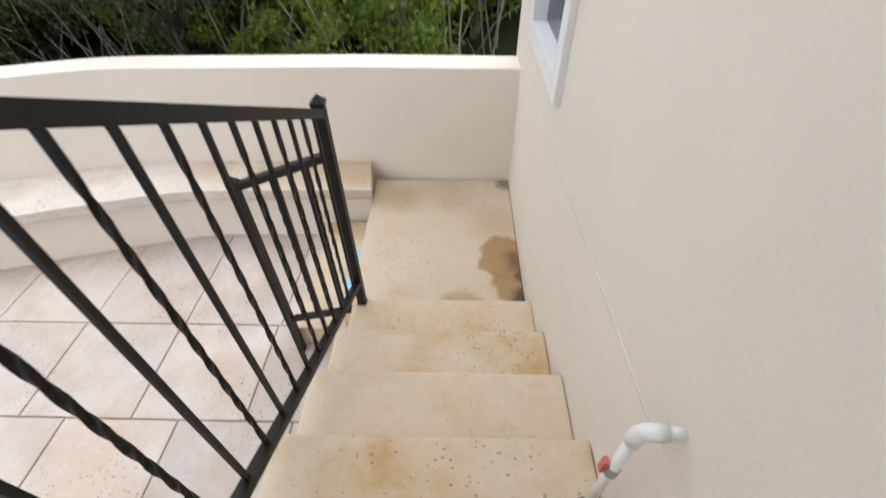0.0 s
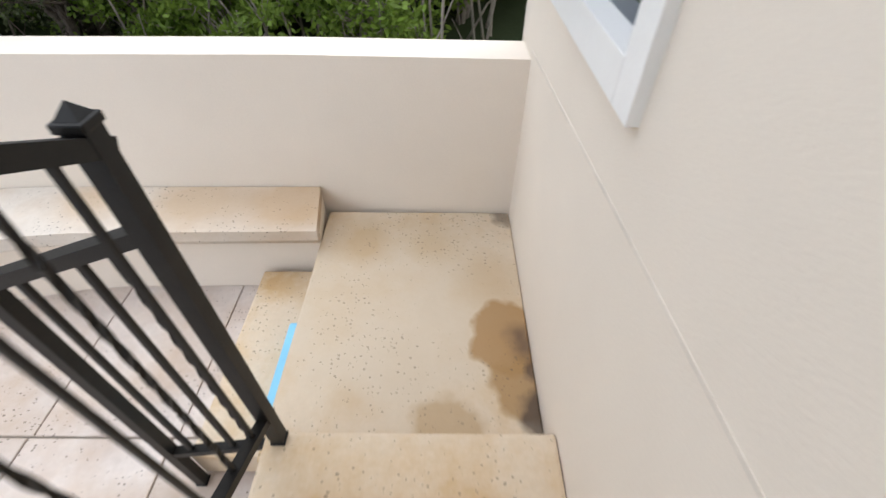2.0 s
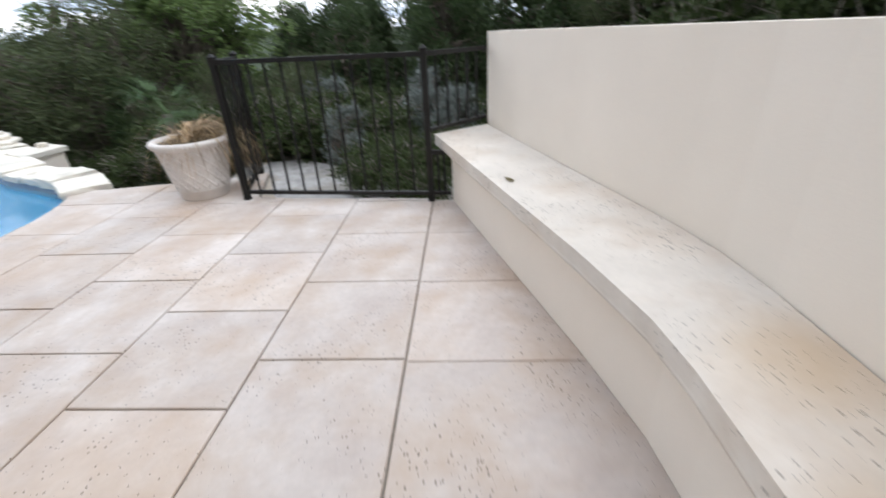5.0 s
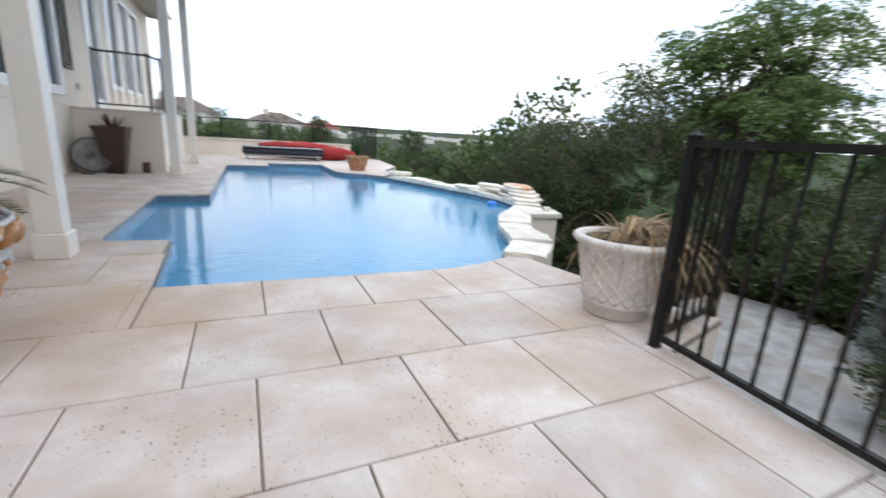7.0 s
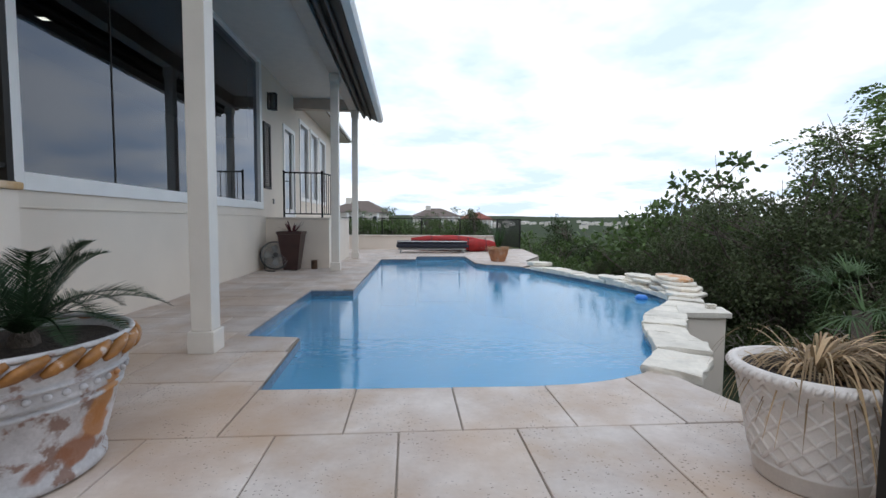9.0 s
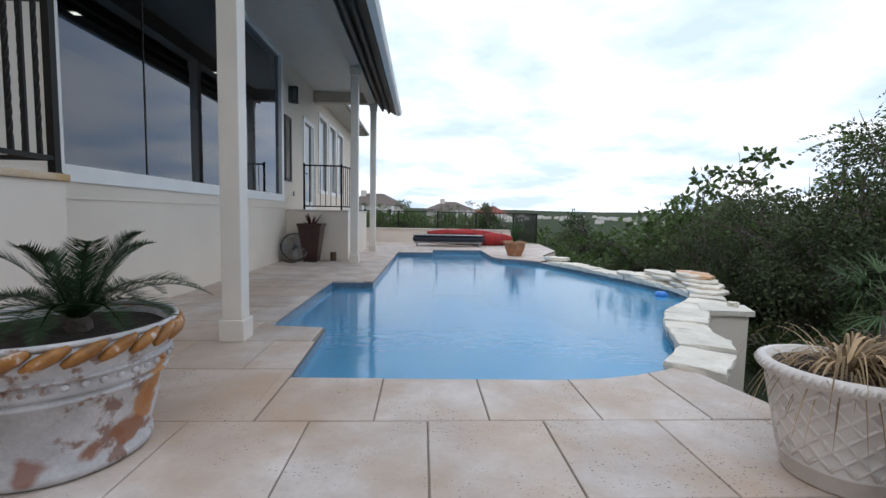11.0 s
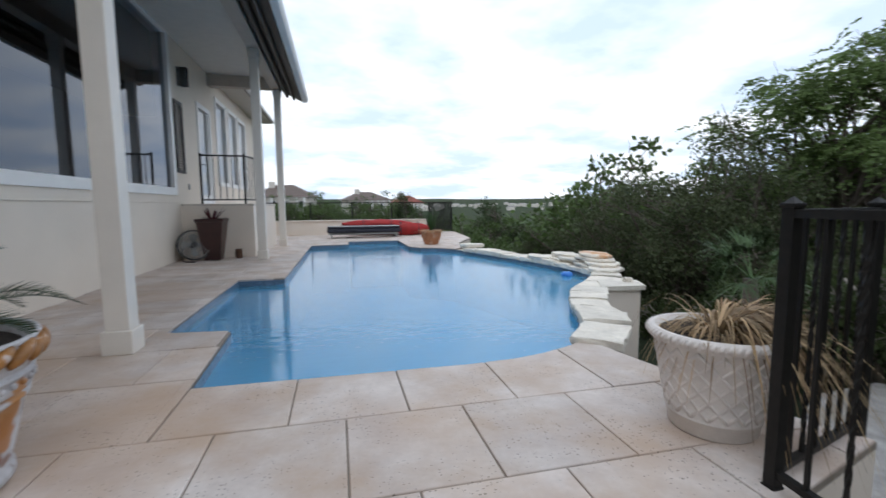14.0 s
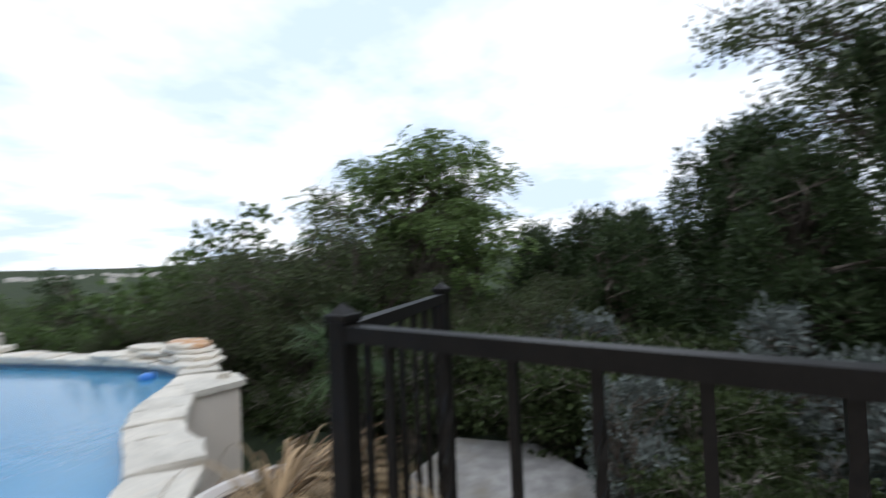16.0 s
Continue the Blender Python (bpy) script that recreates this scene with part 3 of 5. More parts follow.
porch = thing("porch_roof", "porch roof with a painted ceiling, dark fascia and white gutter", "roof", kind="structure")
part("ceiling", box(WX + 0.003, -1.31, 2.6, 15.3, 4.95, 5.05), SOFFIT, porch, "grey-beige painted porch ceiling")
part("header_beam", box(-1.32, -1.06, 2.6, 15.2, 4.625, 5.0, 0.008), TRIM, porch, "beige painted beam on the columns")
part("end_beam", box(WX + 0.003, -1.325, 14.72, 14.98, 4.62, 4.94, 0.008), TRIM, porch, "beige painted beam across the porch end")
bm = bmesh.new()
sec = [(-1.05, 4.70), (-0.48, 4.42), (-0.46, 4.58), (-1.05, 5.06), (-3.0, 6.0), (-3.0, 5.8), (-1.05, 4.92)]
va = [bm.verts.new((x, 2.4, z)) for x, z in sec]
vb = [bm.verts.new((x, 15.35, z)) for x, z in sec]
bm.faces.new(va)
bm.faces.new(vb[::-1])
for i in range(len(sec)):
    j = (i + 1) % len(sec)
    bm.faces.new((va[i], va[j], vb[j], vb[i]))
part("eave", bm, FASCIA, porch, "dark brown eave underside")
bm = bmesh.new()
gs = [(-0.455, 4.40), (-0.33, 4.42), (-0.29, 4.50), (-0.29, 4.56), (-0.31, 4.56), (-0.31, 4.51), (-0.345, 4.44), (-0.435, 4.42), (-0.435, 4.56), (-0.455, 4.56)]
va = [bm.verts.new((x, 2.4, z)) for x, z in gs]
vb = [bm.verts.new((x, 15.4, z)) for x, z in gs]
bm.faces.new(va)
bm.faces.new(vb[::-1])
for i in range(len(gs)):
    j = (i + 1) % len(gs)
    bm.faces.new((va[i], va[j], vb[j], vb[i]))
part("gutter", bm, WHITE, porch, "white metal gutter")


for x, z, r, name_, label_ in ((-0.90, 4.55, 0.055, "rolled_shade", "dark rolled sun shade under the porch eave"), (-0.70, 4.47, 0.04, "shade_rail", "dark metal shade rail under the porch eave")):
    bm = bmesh.new()
    tube(bm, [(x, 2.5, z), (x, 15.25, z)], r, 10)
    for k in range(8):
        put_box(bm, x - 0.015, x + 0.015, 2.9 + 1.7 * k, 2.94 + 1.7 * k, z, z + 0.16, 0.002)
    tagged(link(name_, bm, FASCIA, smooth=True), label_, "sun shade")


# ---- windows and doors of the house ----
def window(name, o, label, cols=(), frame_w=0.12, pane=None, muntin=0.02, fr=WHITE, muntin_mat=IRON):
    y0, y1, z0, z1 = o
    w = thing(name, label, "window", kind="structure")
    for nm, b in (("jamb", (y0 - frame_w, y0 + 0.005, z0 - frame_w, z1 + frame_w)), ("jamb", (y1 - 0.005, y1 + frame_w, z0 - frame_w, z1 + frame_w)),
                  ("head", (y0 + 0.006, y1 - 0.006, z1 - 0.005, z1 + frame_w)), ("sill", (y0 + 0.006, y1 - 0.006, z0 - frame_w, z0 + 0.005))):
        part(nm, box(WX - 0.12, WX + 0.03, b[0], b[1], b[2], b[3], 0.002), fr, w)
    edges = [y0, *cols, y1]
    for a, b in zip(edges, edges[1:]):
        flat_face("pane", [(WX - 0.045, yy, zz) for yy, zz in ((a + 0.007, z0 + 0.006), (b - 0.007, z0 + 0.006), (b - 0.007, z1 - 0.006), (a + 0.007, z1 - 0.006))], pane or GLASS, w, "clear glass" if pane else "dark reflecting glass")
    for c in cols:
        part("mullion", box(WX - 0.055, WX - 0.038, c - muntin / 2, c + muntin / 2, z0, z1), muntin_mat, w)
    return w


window("window_1", OPEN_BIG, "large picture window with white trim and dark reflecting glass", (6.5, 9.3), frame_w=0.16, muntin=0.02)
window("window_2", OPEN_STAIR, "white framed window in the stair wall", (), frame_w=0.10)
for o in OPEN_W:
    window("window_3", o, "tall white framed window near the upper door", (), frame_w=0.12, pane=CLEAR)
door = window("door_1", OPEN_DOOR, "white glazed door with a lever handle", (), frame_w=0.12, pane=CLEAR)
part("door_stile", box(WX - 0.04, WX + 0.0, 13.66, 13.78, 1.30, 3.79, 0.004), WHITE, door)
part("door_stile", box(WX - 0.04, WX + 0.0, 14.52, 14.64, 1.30, 3.79, 0.004), WHITE, door)
part("door_rail", box(WX - 0.04, WX + 0.0, 13.785, 14.515, 1.30, 1.52, 0.004), WHITE, door)

# stucco belt line under the picture window
belt = thing("trim", "thin stucco belt moulding under the picture window", "moulding", kind="structure")
part("moulding", box(WX, WX + 0.018, 3.905, 11.9, 1.29, 1.31, 0.004), STUCCO_HOUSE, belt)

# second landing by the upper door
land = thing("door_landing", "cream stucco landing in front of the upper door", "landing", kind="structure")
part("landing_block", box(WX + 0.003, -1.45, 11.95, 15.6, -0.05, 1.22), STUCCO, land)
part("landing_slab", box(WX + 0.003, -1.43, 11.93, 15.6, 1.222, 1.27, 0.01), CAPSTONE, land)
lrail = thing("landing_railing", "black iron railing on the door landing", "railing")
for x, y in ((-2.55, 11.98), (-1.62, 11.98), (-1.47, 12.6)):
    post(lrail, x, y, 1.27, 2.40, 0.04)
panel(lrail, (-2.55, 11.98), (-1.62, 11.98), 1.36, 1.36, 2.38, 2.38, 6, every=0, w=0.014)
panel(lrail, (-1.62, 11.98), (-1.47, 12.6), 1.36, 1.36, 2.38, 2.38, 4, every=0, w=0.014)

# ---- ground and far landscape ----
GROUND = mat("scrub_ground", (0.045, 0.058, 0.038), 0.95, spec=0.05, var=0.35, scale=0.15, fine=3, bump=0.3, dist=0.05, stain=((0.04, 0.055, 0.022), 0.05, 0.4, 0.6, 0.9))


def terrain_h(x, y):
    # shelf by the house, dropping into a valley to the east and north, far hills beyond
    e = max(0.0, x - 4.2)
    n = max(0.0, y - 20.5)
    r = math.hypot(e, n)
    edge = 5.4 + 1.2 * min(1.0, max(0.0, (5.8 - y) / 1.5))
    z = -0.62 - 2.6 * min(1.0, max(0.0, x - edge) / 3.4) * max(0.35, min(1.0, (y + 3) / 8)) - 0.10 * min(r, 150)
    far = math.hypot(x, y)
    if far > 150:
        f = min(1.0, (far - 150) / 1600)
        z += f * 16 + f * 9 * noise.noise((x * 0.0013, y * 0.0013, 0)) + 4 * f * noise.noise((x * 0.006, y * 0.006, 2))
    if far > 2200:
        z += min(1.0, (far - 2200) / 900) * (48 + 12 * noise.noise((x * 0.0006, y * 0.0006, 7)))
    z += 0.08 * noise.noise((x * 0.7, y * 0.7, 5))
    if y < -1.1:
        z += min(2.2, (-1.1 - y) * 0.30) + 0.9
    return z


def ground():
    rr = [0.0]
    step = 0.5
    while rr[-1] < 4000:
        rr.append(rr[-1] + step)
        step *= 1.07
    na = 160
    verts, faces = [(0.0, 8.0, -1.7)], []
    for r in rr[1:]:
        for k in range(na):
            a = 2 * math.pi * k / na
            x, y = r * math.cos(a), 8 + r * math.sin(a)
            z = terrain_h(x, y)
            if -12 < x < (6.6 if y < 4.2 else 5.5) and -0.9 < y < 21:
                z = min(z, -1.7)
            verts.append((x, y, z))
    for k in range(na):
        faces.append((0, 1 + k, 1 + (k + 1) % na))
    for i in range(len(rr) - 2):
        for k in range(na):
            a, b = 1 + i * na + k, 1 + i * na + (k + 1) % na
            faces.append((a, a + na, b + na, b))
    me = bpy.data.meshes.new("ground")
    me.from_pydata(verts, [], faces)
    me.materials.append(GROUND)
    for p in me.polygons:
        p.use_smooth = True
    ob = new("ground", me)
    return tagged(ob, "scrubby hillside falling into a valley with far hills", "ground", kind="structure")


ground()

# ---- rocks round the pool ----
def stone(name, poly, z0, z1, seed, label, group="", jag=0.03, material=None):
    rnd = random.Random(seed)
    pts = []
    for i, (x, y) in enumerate(poly):
        nx, ny = poly[(i + 1) % len(poly)]
        n = max(2, int(math.hypot(nx - x, ny - y) / 0.12))
        for k in range(n):
            t = k / n
            pts.append((x + (nx - x) * t + rnd.uniform(-jag, jag) * 0.6, y + (ny - y) * t + rnd.uniform(-jag, jag) * 0.6))
    cx, cy = sum(p[0] for p in pts) / len(pts), sum(p[1] for p in pts) / len(pts)
    bm = bmesh.new()
    rings = []
    h = z1 - z0
    for f, z in ((0.93, z0), (0.99, z0 + h * 0.2), (1.0, z0 + h * 0.7), (0.985, z1 - 0.006), (0.955, z1), (0.5, z1 + 0.004)):
        rings.append([bm.verts.new((cx + (x - cx) * f + rnd.uniform(-1, 1) * 0.008, cy + (y - cy) * f + rnd.uniform(-1, 1) * 0.006, z + rnd.uniform(-1, 1) * 0.007)) for x, y in pts])
    n = len(pts)
    for a, b in zip(rings, rings[1:]):
        for i in range(n):
            bm.faces.new((a[i], a[(i + 1) % n], b[(i + 1) % n], b[i]))
    bm.faces.new(rings[0][::-1])
    bm.faces.new(rings[-1])
    ob = link(name, bm, material or LIME)
    return tagged(ob, label, "stone", group)


def coping_stones():
    line = [(2.48, 4.14), *POOL_NEAR[5:], *POOL_RIGHT[:-2]]
    pts = [Vector(p) for p in line]
    # even steps along the edge
    out, acc = [pts[0]], 0.0
    lens = [0.62, 0.36, 0.36, 0.38, 0.40, 0.42, 0.55, 0.5, 0.45, 0.42, 0.48, 0.5, 0.55, 0.5, 0.6, 0.55, 0.6, 0.5, 0.6, 0.6, 0.6, 0.6, 0.6]
    k, pos_, need = 0, pts[0].copy(), lens[0]
    for p in pts[1:]:
        while (p - pos_).length > need and k < len(lens) - 1:
            pos_ = pos_ + (p - pos_).normalized() * need
            out.append(pos_.copy())
            k += 1
            need = lens[k]
        need -= (p - pos_).length
        pos_ = p.copy()
    for i, (a, b) in enumerate(zip(out, out[1:])):
        t = (b - a).normalized()
        nrm = Vector((t.y, -t.x))
        wd = 0.41 + 0.04 * math.sin(i * 2.1)
        g = t * 0.006
        q = [a + g - nrm * 0.045, b - g - nrm * 0.045, b - g + nrm * wd, a + g + nrm * (0.41 + 0.04 * math.sin((i - 1) * 2.1))]
        z1 = 0.05 + 0.015 * math.sin(i * 1.7)
        stone("coping_stone", [(v.x, v.y) for v in q], -0.045, z1, 40 + i, "rough white limestone slab on the pool edge", "pool edge stones", 0.022)


coping_stones()
for i, (cx, cy, rx, ry, rot, z0, z1) in enumerate([
        (4.98, 7.42, 0.42, 0.30, 0.9, 0.05, 0.11), (5.14, 8.0, 0.62, 0.36, 1.5, 0.05, 0.105), (5.02, 8.95, 0.62, 0.28, 1.75, 0.05, 0.105),
        (5.10, 7.70, 0.46, 0.30, 1.2, 0.11, 0.165), (5.08, 8.55, 0.68, 0.29, 1.7, 0.106, 0.155), (5.16, 8.05, 0.60, 0.30, 1.5, 0.166, 0.215), (5.20, 8.10, 0.50, 0.27, 1.35, 0.216, 0.275), (5.04, 8.85, 0.42, 0.22, 1.75, 0.156, 0.20),
        (4.02, 12.05, 0.34, 0.22, -0.3, 0.06, 0.15), (4.70, 9.35, 0.40, 0.2, 1.8, 0.05, 0.11), (4.62, 6.32, 0.055, 0.05, 0.3, 0.06, 0.12)]):
    c, s = math.cos(rot), math.sin(rot)
    poly = []
    for k in range(9):
        a = 2 * math.pi * k / 9
        u, v = rx * math.cos(a), ry * math.sin(a)
        poly.append((cx + u * c - v * s, cy + u * s + v * c))
    stone("boulder", poly, z0, z1, 90 + i, "flat limestone rock with rusty stains on the stack" if i == 6 else "flat weathered limestone rock stacked at the pool edge", "stacked rocks", 0.04, LIME_RUST if i == 6 else LIME)

shell = [*POOL_NEAR[5:], *POOL_RIGHT]
outer = offset(shell, -0.27)
ow = strip(offset(shell, -0.02), outer, -3.2, -0.047)
tagged(link("pool_wall", ow, STUCCO_HOUSE), "cream stucco outer wall of the raised pool", "wall", kind="structure")
pier = thing("pool_pier", "stucco pier with a limestone cap beside the pool", "pier")
PIER = [(4.02, 6.12), (4.63, 6.05), (4.79, 6.40), (4.30, 6.55)]
part("shaft", prism(PIER, -3.2, -0.01), STUCCO, pier, "cream stucco shaft")
part("cap_slab", bevel_all(prism([(4.02, 6.09), (4.68, 6.01), (4.85, 6.43), (4.30, 6.60)], -0.008, 0.058), 0.014), LIME, pier, "chipped limestone cap")

# float of the pool cleaner
bm = lathe([(0.02, 0.05), (0.07, 0.048), (0.10, 0.02), (0.10, -0.02), (0.07, -0.04), (0.02, -0.04)][::-1], 24)
BLUE = mat("blue_plastic", (0.05, 0.22, 0.65), 0.4, var=0.1)
fl = link("pool_float", bm, BLUE, smooth=True)
fl.location = (4.58, 8.0, WATER_Z + 0.02)
tagged(fl, "round blue plastic cleaner float on the water", "pool float")

# ---- pots ----
POTWHITE = mat("weathered_glaze", (0.56, 0.55, 0.56), 0.6, var=0.20, scale=6, fine=50, bump=0.35, dist=0.006, stain=((0.22, 0.11, 0.07), 7.5, 0.56, 0.63, 0.85),
               spots=(((-0.885, 2.98, 0.42), 0.085, 0.02, (0.48, 0.21, 0.05), 0.9), ((-0.90, 2.97, 0.33), 0.09, 0.02, (0.48, 0.21, 0.05), 0.9), ((-0.92, 2.95, 0.24), 0.09, 0.02, (0.44, 0.18, 0.05), 0.9), ((-0.96, 2.87, 0.15), 0.09, 0.02, (0.28, 0.11, 0.05), 0.9), ((-1.05, 2.76, 0.11), 0.07, 0.02, (0.26, 0.11, 0.06), 0.9), ((-1.2, 2.62, 0.10), 0.07, 0.03, (0.26, 0.10, 0.06), 0.8)))
ORANGE = mat("orange_glaze", (0.36, 0.155, 0.035), 0.4, var=0.35, scale=9, fine=40, bump=0.2, stain=((0.60, 0.54, 0.50), 9, 0.58, 0.64, 0.85))
SOIL = mat("soil", (0.040, 0.028, 0.021), 0.95, var=0.4, scale=15, fine=60, bump=0.8, dist=0.02)
pot = thing("painted_planter", "large weathered white terracotta planter with an orange rope rim", "planter", at=(-1.33, 2.95, 0))
part("bowl", lathe([(0.345, 0.0), (0.375, 0.02), (0.375, 0.05), (0.36, 0.065), (0.395, 0.20), (0.437, 0.375), (0.452, 0.385), (0.455, 0.40), (0.442, 0.405), (0.446, 0.42), (0.462, 0.425), (0.458, 0.44), (0.460, 0.482), (0.474, 0.487), (0.476, 0.50), (0.464, 0.505), (0.485, 0.53), (0.50, 0.56), (0.50, 0.63), (0.475, 0.63), (0.46, 0.54), (0.1, 0.54)], 72), POTWHITE, pot, "chipped white and brown glaze", smooth=True)
for k in range(26):
    a = 2 * math.pi * k / 26
    bm = bmesh.new()
    pts = []
    for s in range(5):
        t = s / 4
        b_ = a + (t - 0.5) * 0.30
        pts.append((0.507 * math.cos(b_), 0.507 * math.sin(b_), 0.565 + 0.075 * t))
    tube(bm, pts, [0.014, 0.027, 0.030, 0.027, 0.014], 8)
    part("rope_twist", bm, ORANGE, pot, "orange glazed rope twist" if k == 0 else "", smooth=True)
bm = bmesh.new()
tube(bm, [(0.495 * math.cos(a), 0.495 * math.sin(a), 0.648) for a in [2 * math.pi * k / 64 for k in range(64)]], 0.014, 8, closed=True)
part("lip", bm, POTWHITE, pot, "white rim lip", smooth=True)
for k in range(44):
    a = 2 * math.pi * k / 44
    bm = bmesh.new()
    bmesh.ops.create_uvsphere(bm, u_segments=8, v_segments=5, radius=0.016)
    for v in bm.verts:
        v.co += Vector((0.463 * math.cos(a), 0.463 * math.sin(a), 0.461))
    part("bead", bm, POTWHITE, pot, smooth=True)
part("soil", lathe([(0.47, 0.585), (0.45, 0.602), (0.32, 0.60), (0.2, 0.595), (0.02, 0.60)], 40, wob=lambda a, r, z: 0.008 * math.sin(7 * a + 40 * r)), SOIL, pot, "dark potting soil", smooth=True)

DIMWHITE = mat("white_resin", (0.70, 0.65, 0.61), 0.7, var=0.10, scale=6, fine=90, bump=0.3, dist=0.004)
wpot = thing("lattice_planter", "cream resin planter with a raised diamond lattice", "planter", at=(2.44, 2.68, 0))
PROF = [(0.205, 0.0), (0.215, 0.012), (0.226, 0.085), (0.233, 0.088), (0.234, 0.10), (0.228, 0.105), (0.30, 0.475), (0.31, 0.48), (0.33, 0.49), (0.335, 0.51), (0.335, 0.53), (0.325, 0.545), (0.30, 0.545), (0.285, 0.49), (0.05, 0.49)]
part("body", lathe(PROF, 64), DIMWHITE, wpot, smooth=True)
for sgn in (1, -1):
    for k in range(18):
        bm = bmesh.new()
        pts = []
        for s in range(13):
            t = s / 12
            z = 0.11 + 0.36 * t
            r = 0.228 + (0.30 - 0.228) * (z - 0.105) / 0.37 + 0.001
            a = 2 * math.pi * k / 18 + sgn * t * 1.25
            pts.append((r * math.cos(a), r * math.sin(a), z))
        tube(bm, pts, 0.0095, 6)
        part("lattice_rib", bm, DIMWHITE, wpot, smooth=True)
for k in range(60):
    a = 2 * math.pi * k / 60
    bm = bmesh.new()
    tube(bm, [(0.332 * math.cos(a - 0.03), 0.332 * math.sin(a - 0.03), 0.50), (0.338 * math.cos(a), 0.338 * math.sin(a), 0.518), (0.332 * math.cos(a + 0.03), 0.332 * math.sin(a + 0.03), 0.538)], [0.008, 0.014, 0.008], 6)
    part("rope_twist", bm, DIMWHITE, wpot, smooth=True)
part("soil", lathe([(0.295, 0.495), (0.28, 0.515), (0.1, 0.53), (0.02, 0.535)], 32), SOIL, wpot, "dry brown soil", smooth=True)


# ---- plants ----
def leaf_mat(name, color, var=0.35, trans=0.3, rough=0.55):
    m = mat(name, color, rough, var=0.2, scale=1.5, fine=20, bump=0, island=var, spec=0.22)
    nt = m.node_tree
    b = nt.nodes["Principled BSDF"]
    col = [l.from_socket for l in nt.links if l.to_socket == b.inputs["Base Color"]][0]
    tr = nt.nodes.new("ShaderNodeBsdfTranslucent")
    mx = nt.nodes.new("ShaderNodeMixShader")
    mx.inputs[0].default_value = trans
    out = [n for n in nt.nodes if n.type == "OUTPUT_MATERIAL"][0]
    nt.links.new(col, tr.inputs[0])
    nt.links.new(b.outputs[0], mx.inputs[1])
    nt.links.new(tr.outputs[0], mx.inputs[2])
    nt.links.new(mx.outputs[0], out.inputs[0])
    return m


L_OAK = leaf_mat("oak_leaves", (0.084, 0.104, 0.048), trans=0.28)
L_VALLEY = leaf_mat("valley_leaves", (0.085, 0.13, 0.042))
L_CEDAR = leaf_mat("juniper_leaves", (0.050, 0.076, 0.030), trans=0.2)
L_MIM = leaf_mat("feathery_leaves", (0.15, 0.215, 0.075), trans=0.42)
L_SILVER = leaf_mat("silver_leaves", (0.18, 0.205, 0.19), var=0.2, trans=0.15)
L_BRUSH = leaf_mat("brush_leaves", (0.056, 0.078, 0.028))
L_PALM = leaf_mat("palm_leaves", (0.045, 0.085, 0.03), var=0.25, trans=0.2)
L_FAN = leaf_mat("fan_palm_leaves", (0.085, 0.14, 0.055), var=0.3, trans=0.25)
L_SAGO = leaf_mat("sago_leaves", (0.018, 0.042, 0.016), var=0.25, trans=0.1, rough=0.5)
L_DRY = leaf_mat("dry_leaves", (0.42, 0.31, 0.18), var=0.5, trans=0.2, rough=0.7)
L_STRAW = leaf_mat("straw_leaves", (0.48, 0.34, 0.20), var=0.5, trans=0.2, rough=0.6)
L_DRY2 = leaf_mat("withered_leaves", (0.22, 0.14, 0.08), var=0.5, trans=0.15, rough=0.75)
L_RED = leaf_mat("maroon_leaves", (0.10, 0.03, 0.035), var=0.3, trans=0.1)
BARK = mat("bark", (0.13, 0.105, 0.085), 0.95, var=0.3, scale=8, fine=40, bump=0.8, dist=0.02)
TWIG = mat("dry_twigs", (0.26, 0.23, 0.20), 0.95, var=0.3, scale=8, fine=40, bump=0.3)


def mesh_np(name, verts, faces, material, parent=None, label=""):
    me = bpy.data.meshes.new(name)
    me.from_pydata(verts, [], faces)
    me.materials.append(material)
    ob = new(name, me)
    if parent is not None:
        ob.parent = parent
    if label:
        ob["label"] = label
    return ob


def leaves_quads(pos, dirs, length, width, rng):
    """Diamond leaves at pos along dirs."""
    n = len(pos)
    side = np.cross(dirs, rng.normal(size=(n, 3)))
    side /= np.linalg.norm(side, axis=1)[:, None] + 1e-9
    L = (length * rng.uniform(0.7, 1.3, n))[:, None]
    W = (width * rng.uniform(0.7, 1.3, n))[:, None]
    a = pos
    b = pos + dirs * L * 0.5 + side * W * 0.5
    c = pos + dirs * L
    d = pos + dirs * L * 0.5 - side * W * 0.5
    v = np.stack([a, b, c, d], 1).reshape(-1, 3)
    f = np.arange(4 * n).reshape(-1, 4)
    return v.tolist(), f.tolist()


def unit(a):
    return a / (np.linalg.norm(a, axis=-1, keepdims=True) + 1e-9)


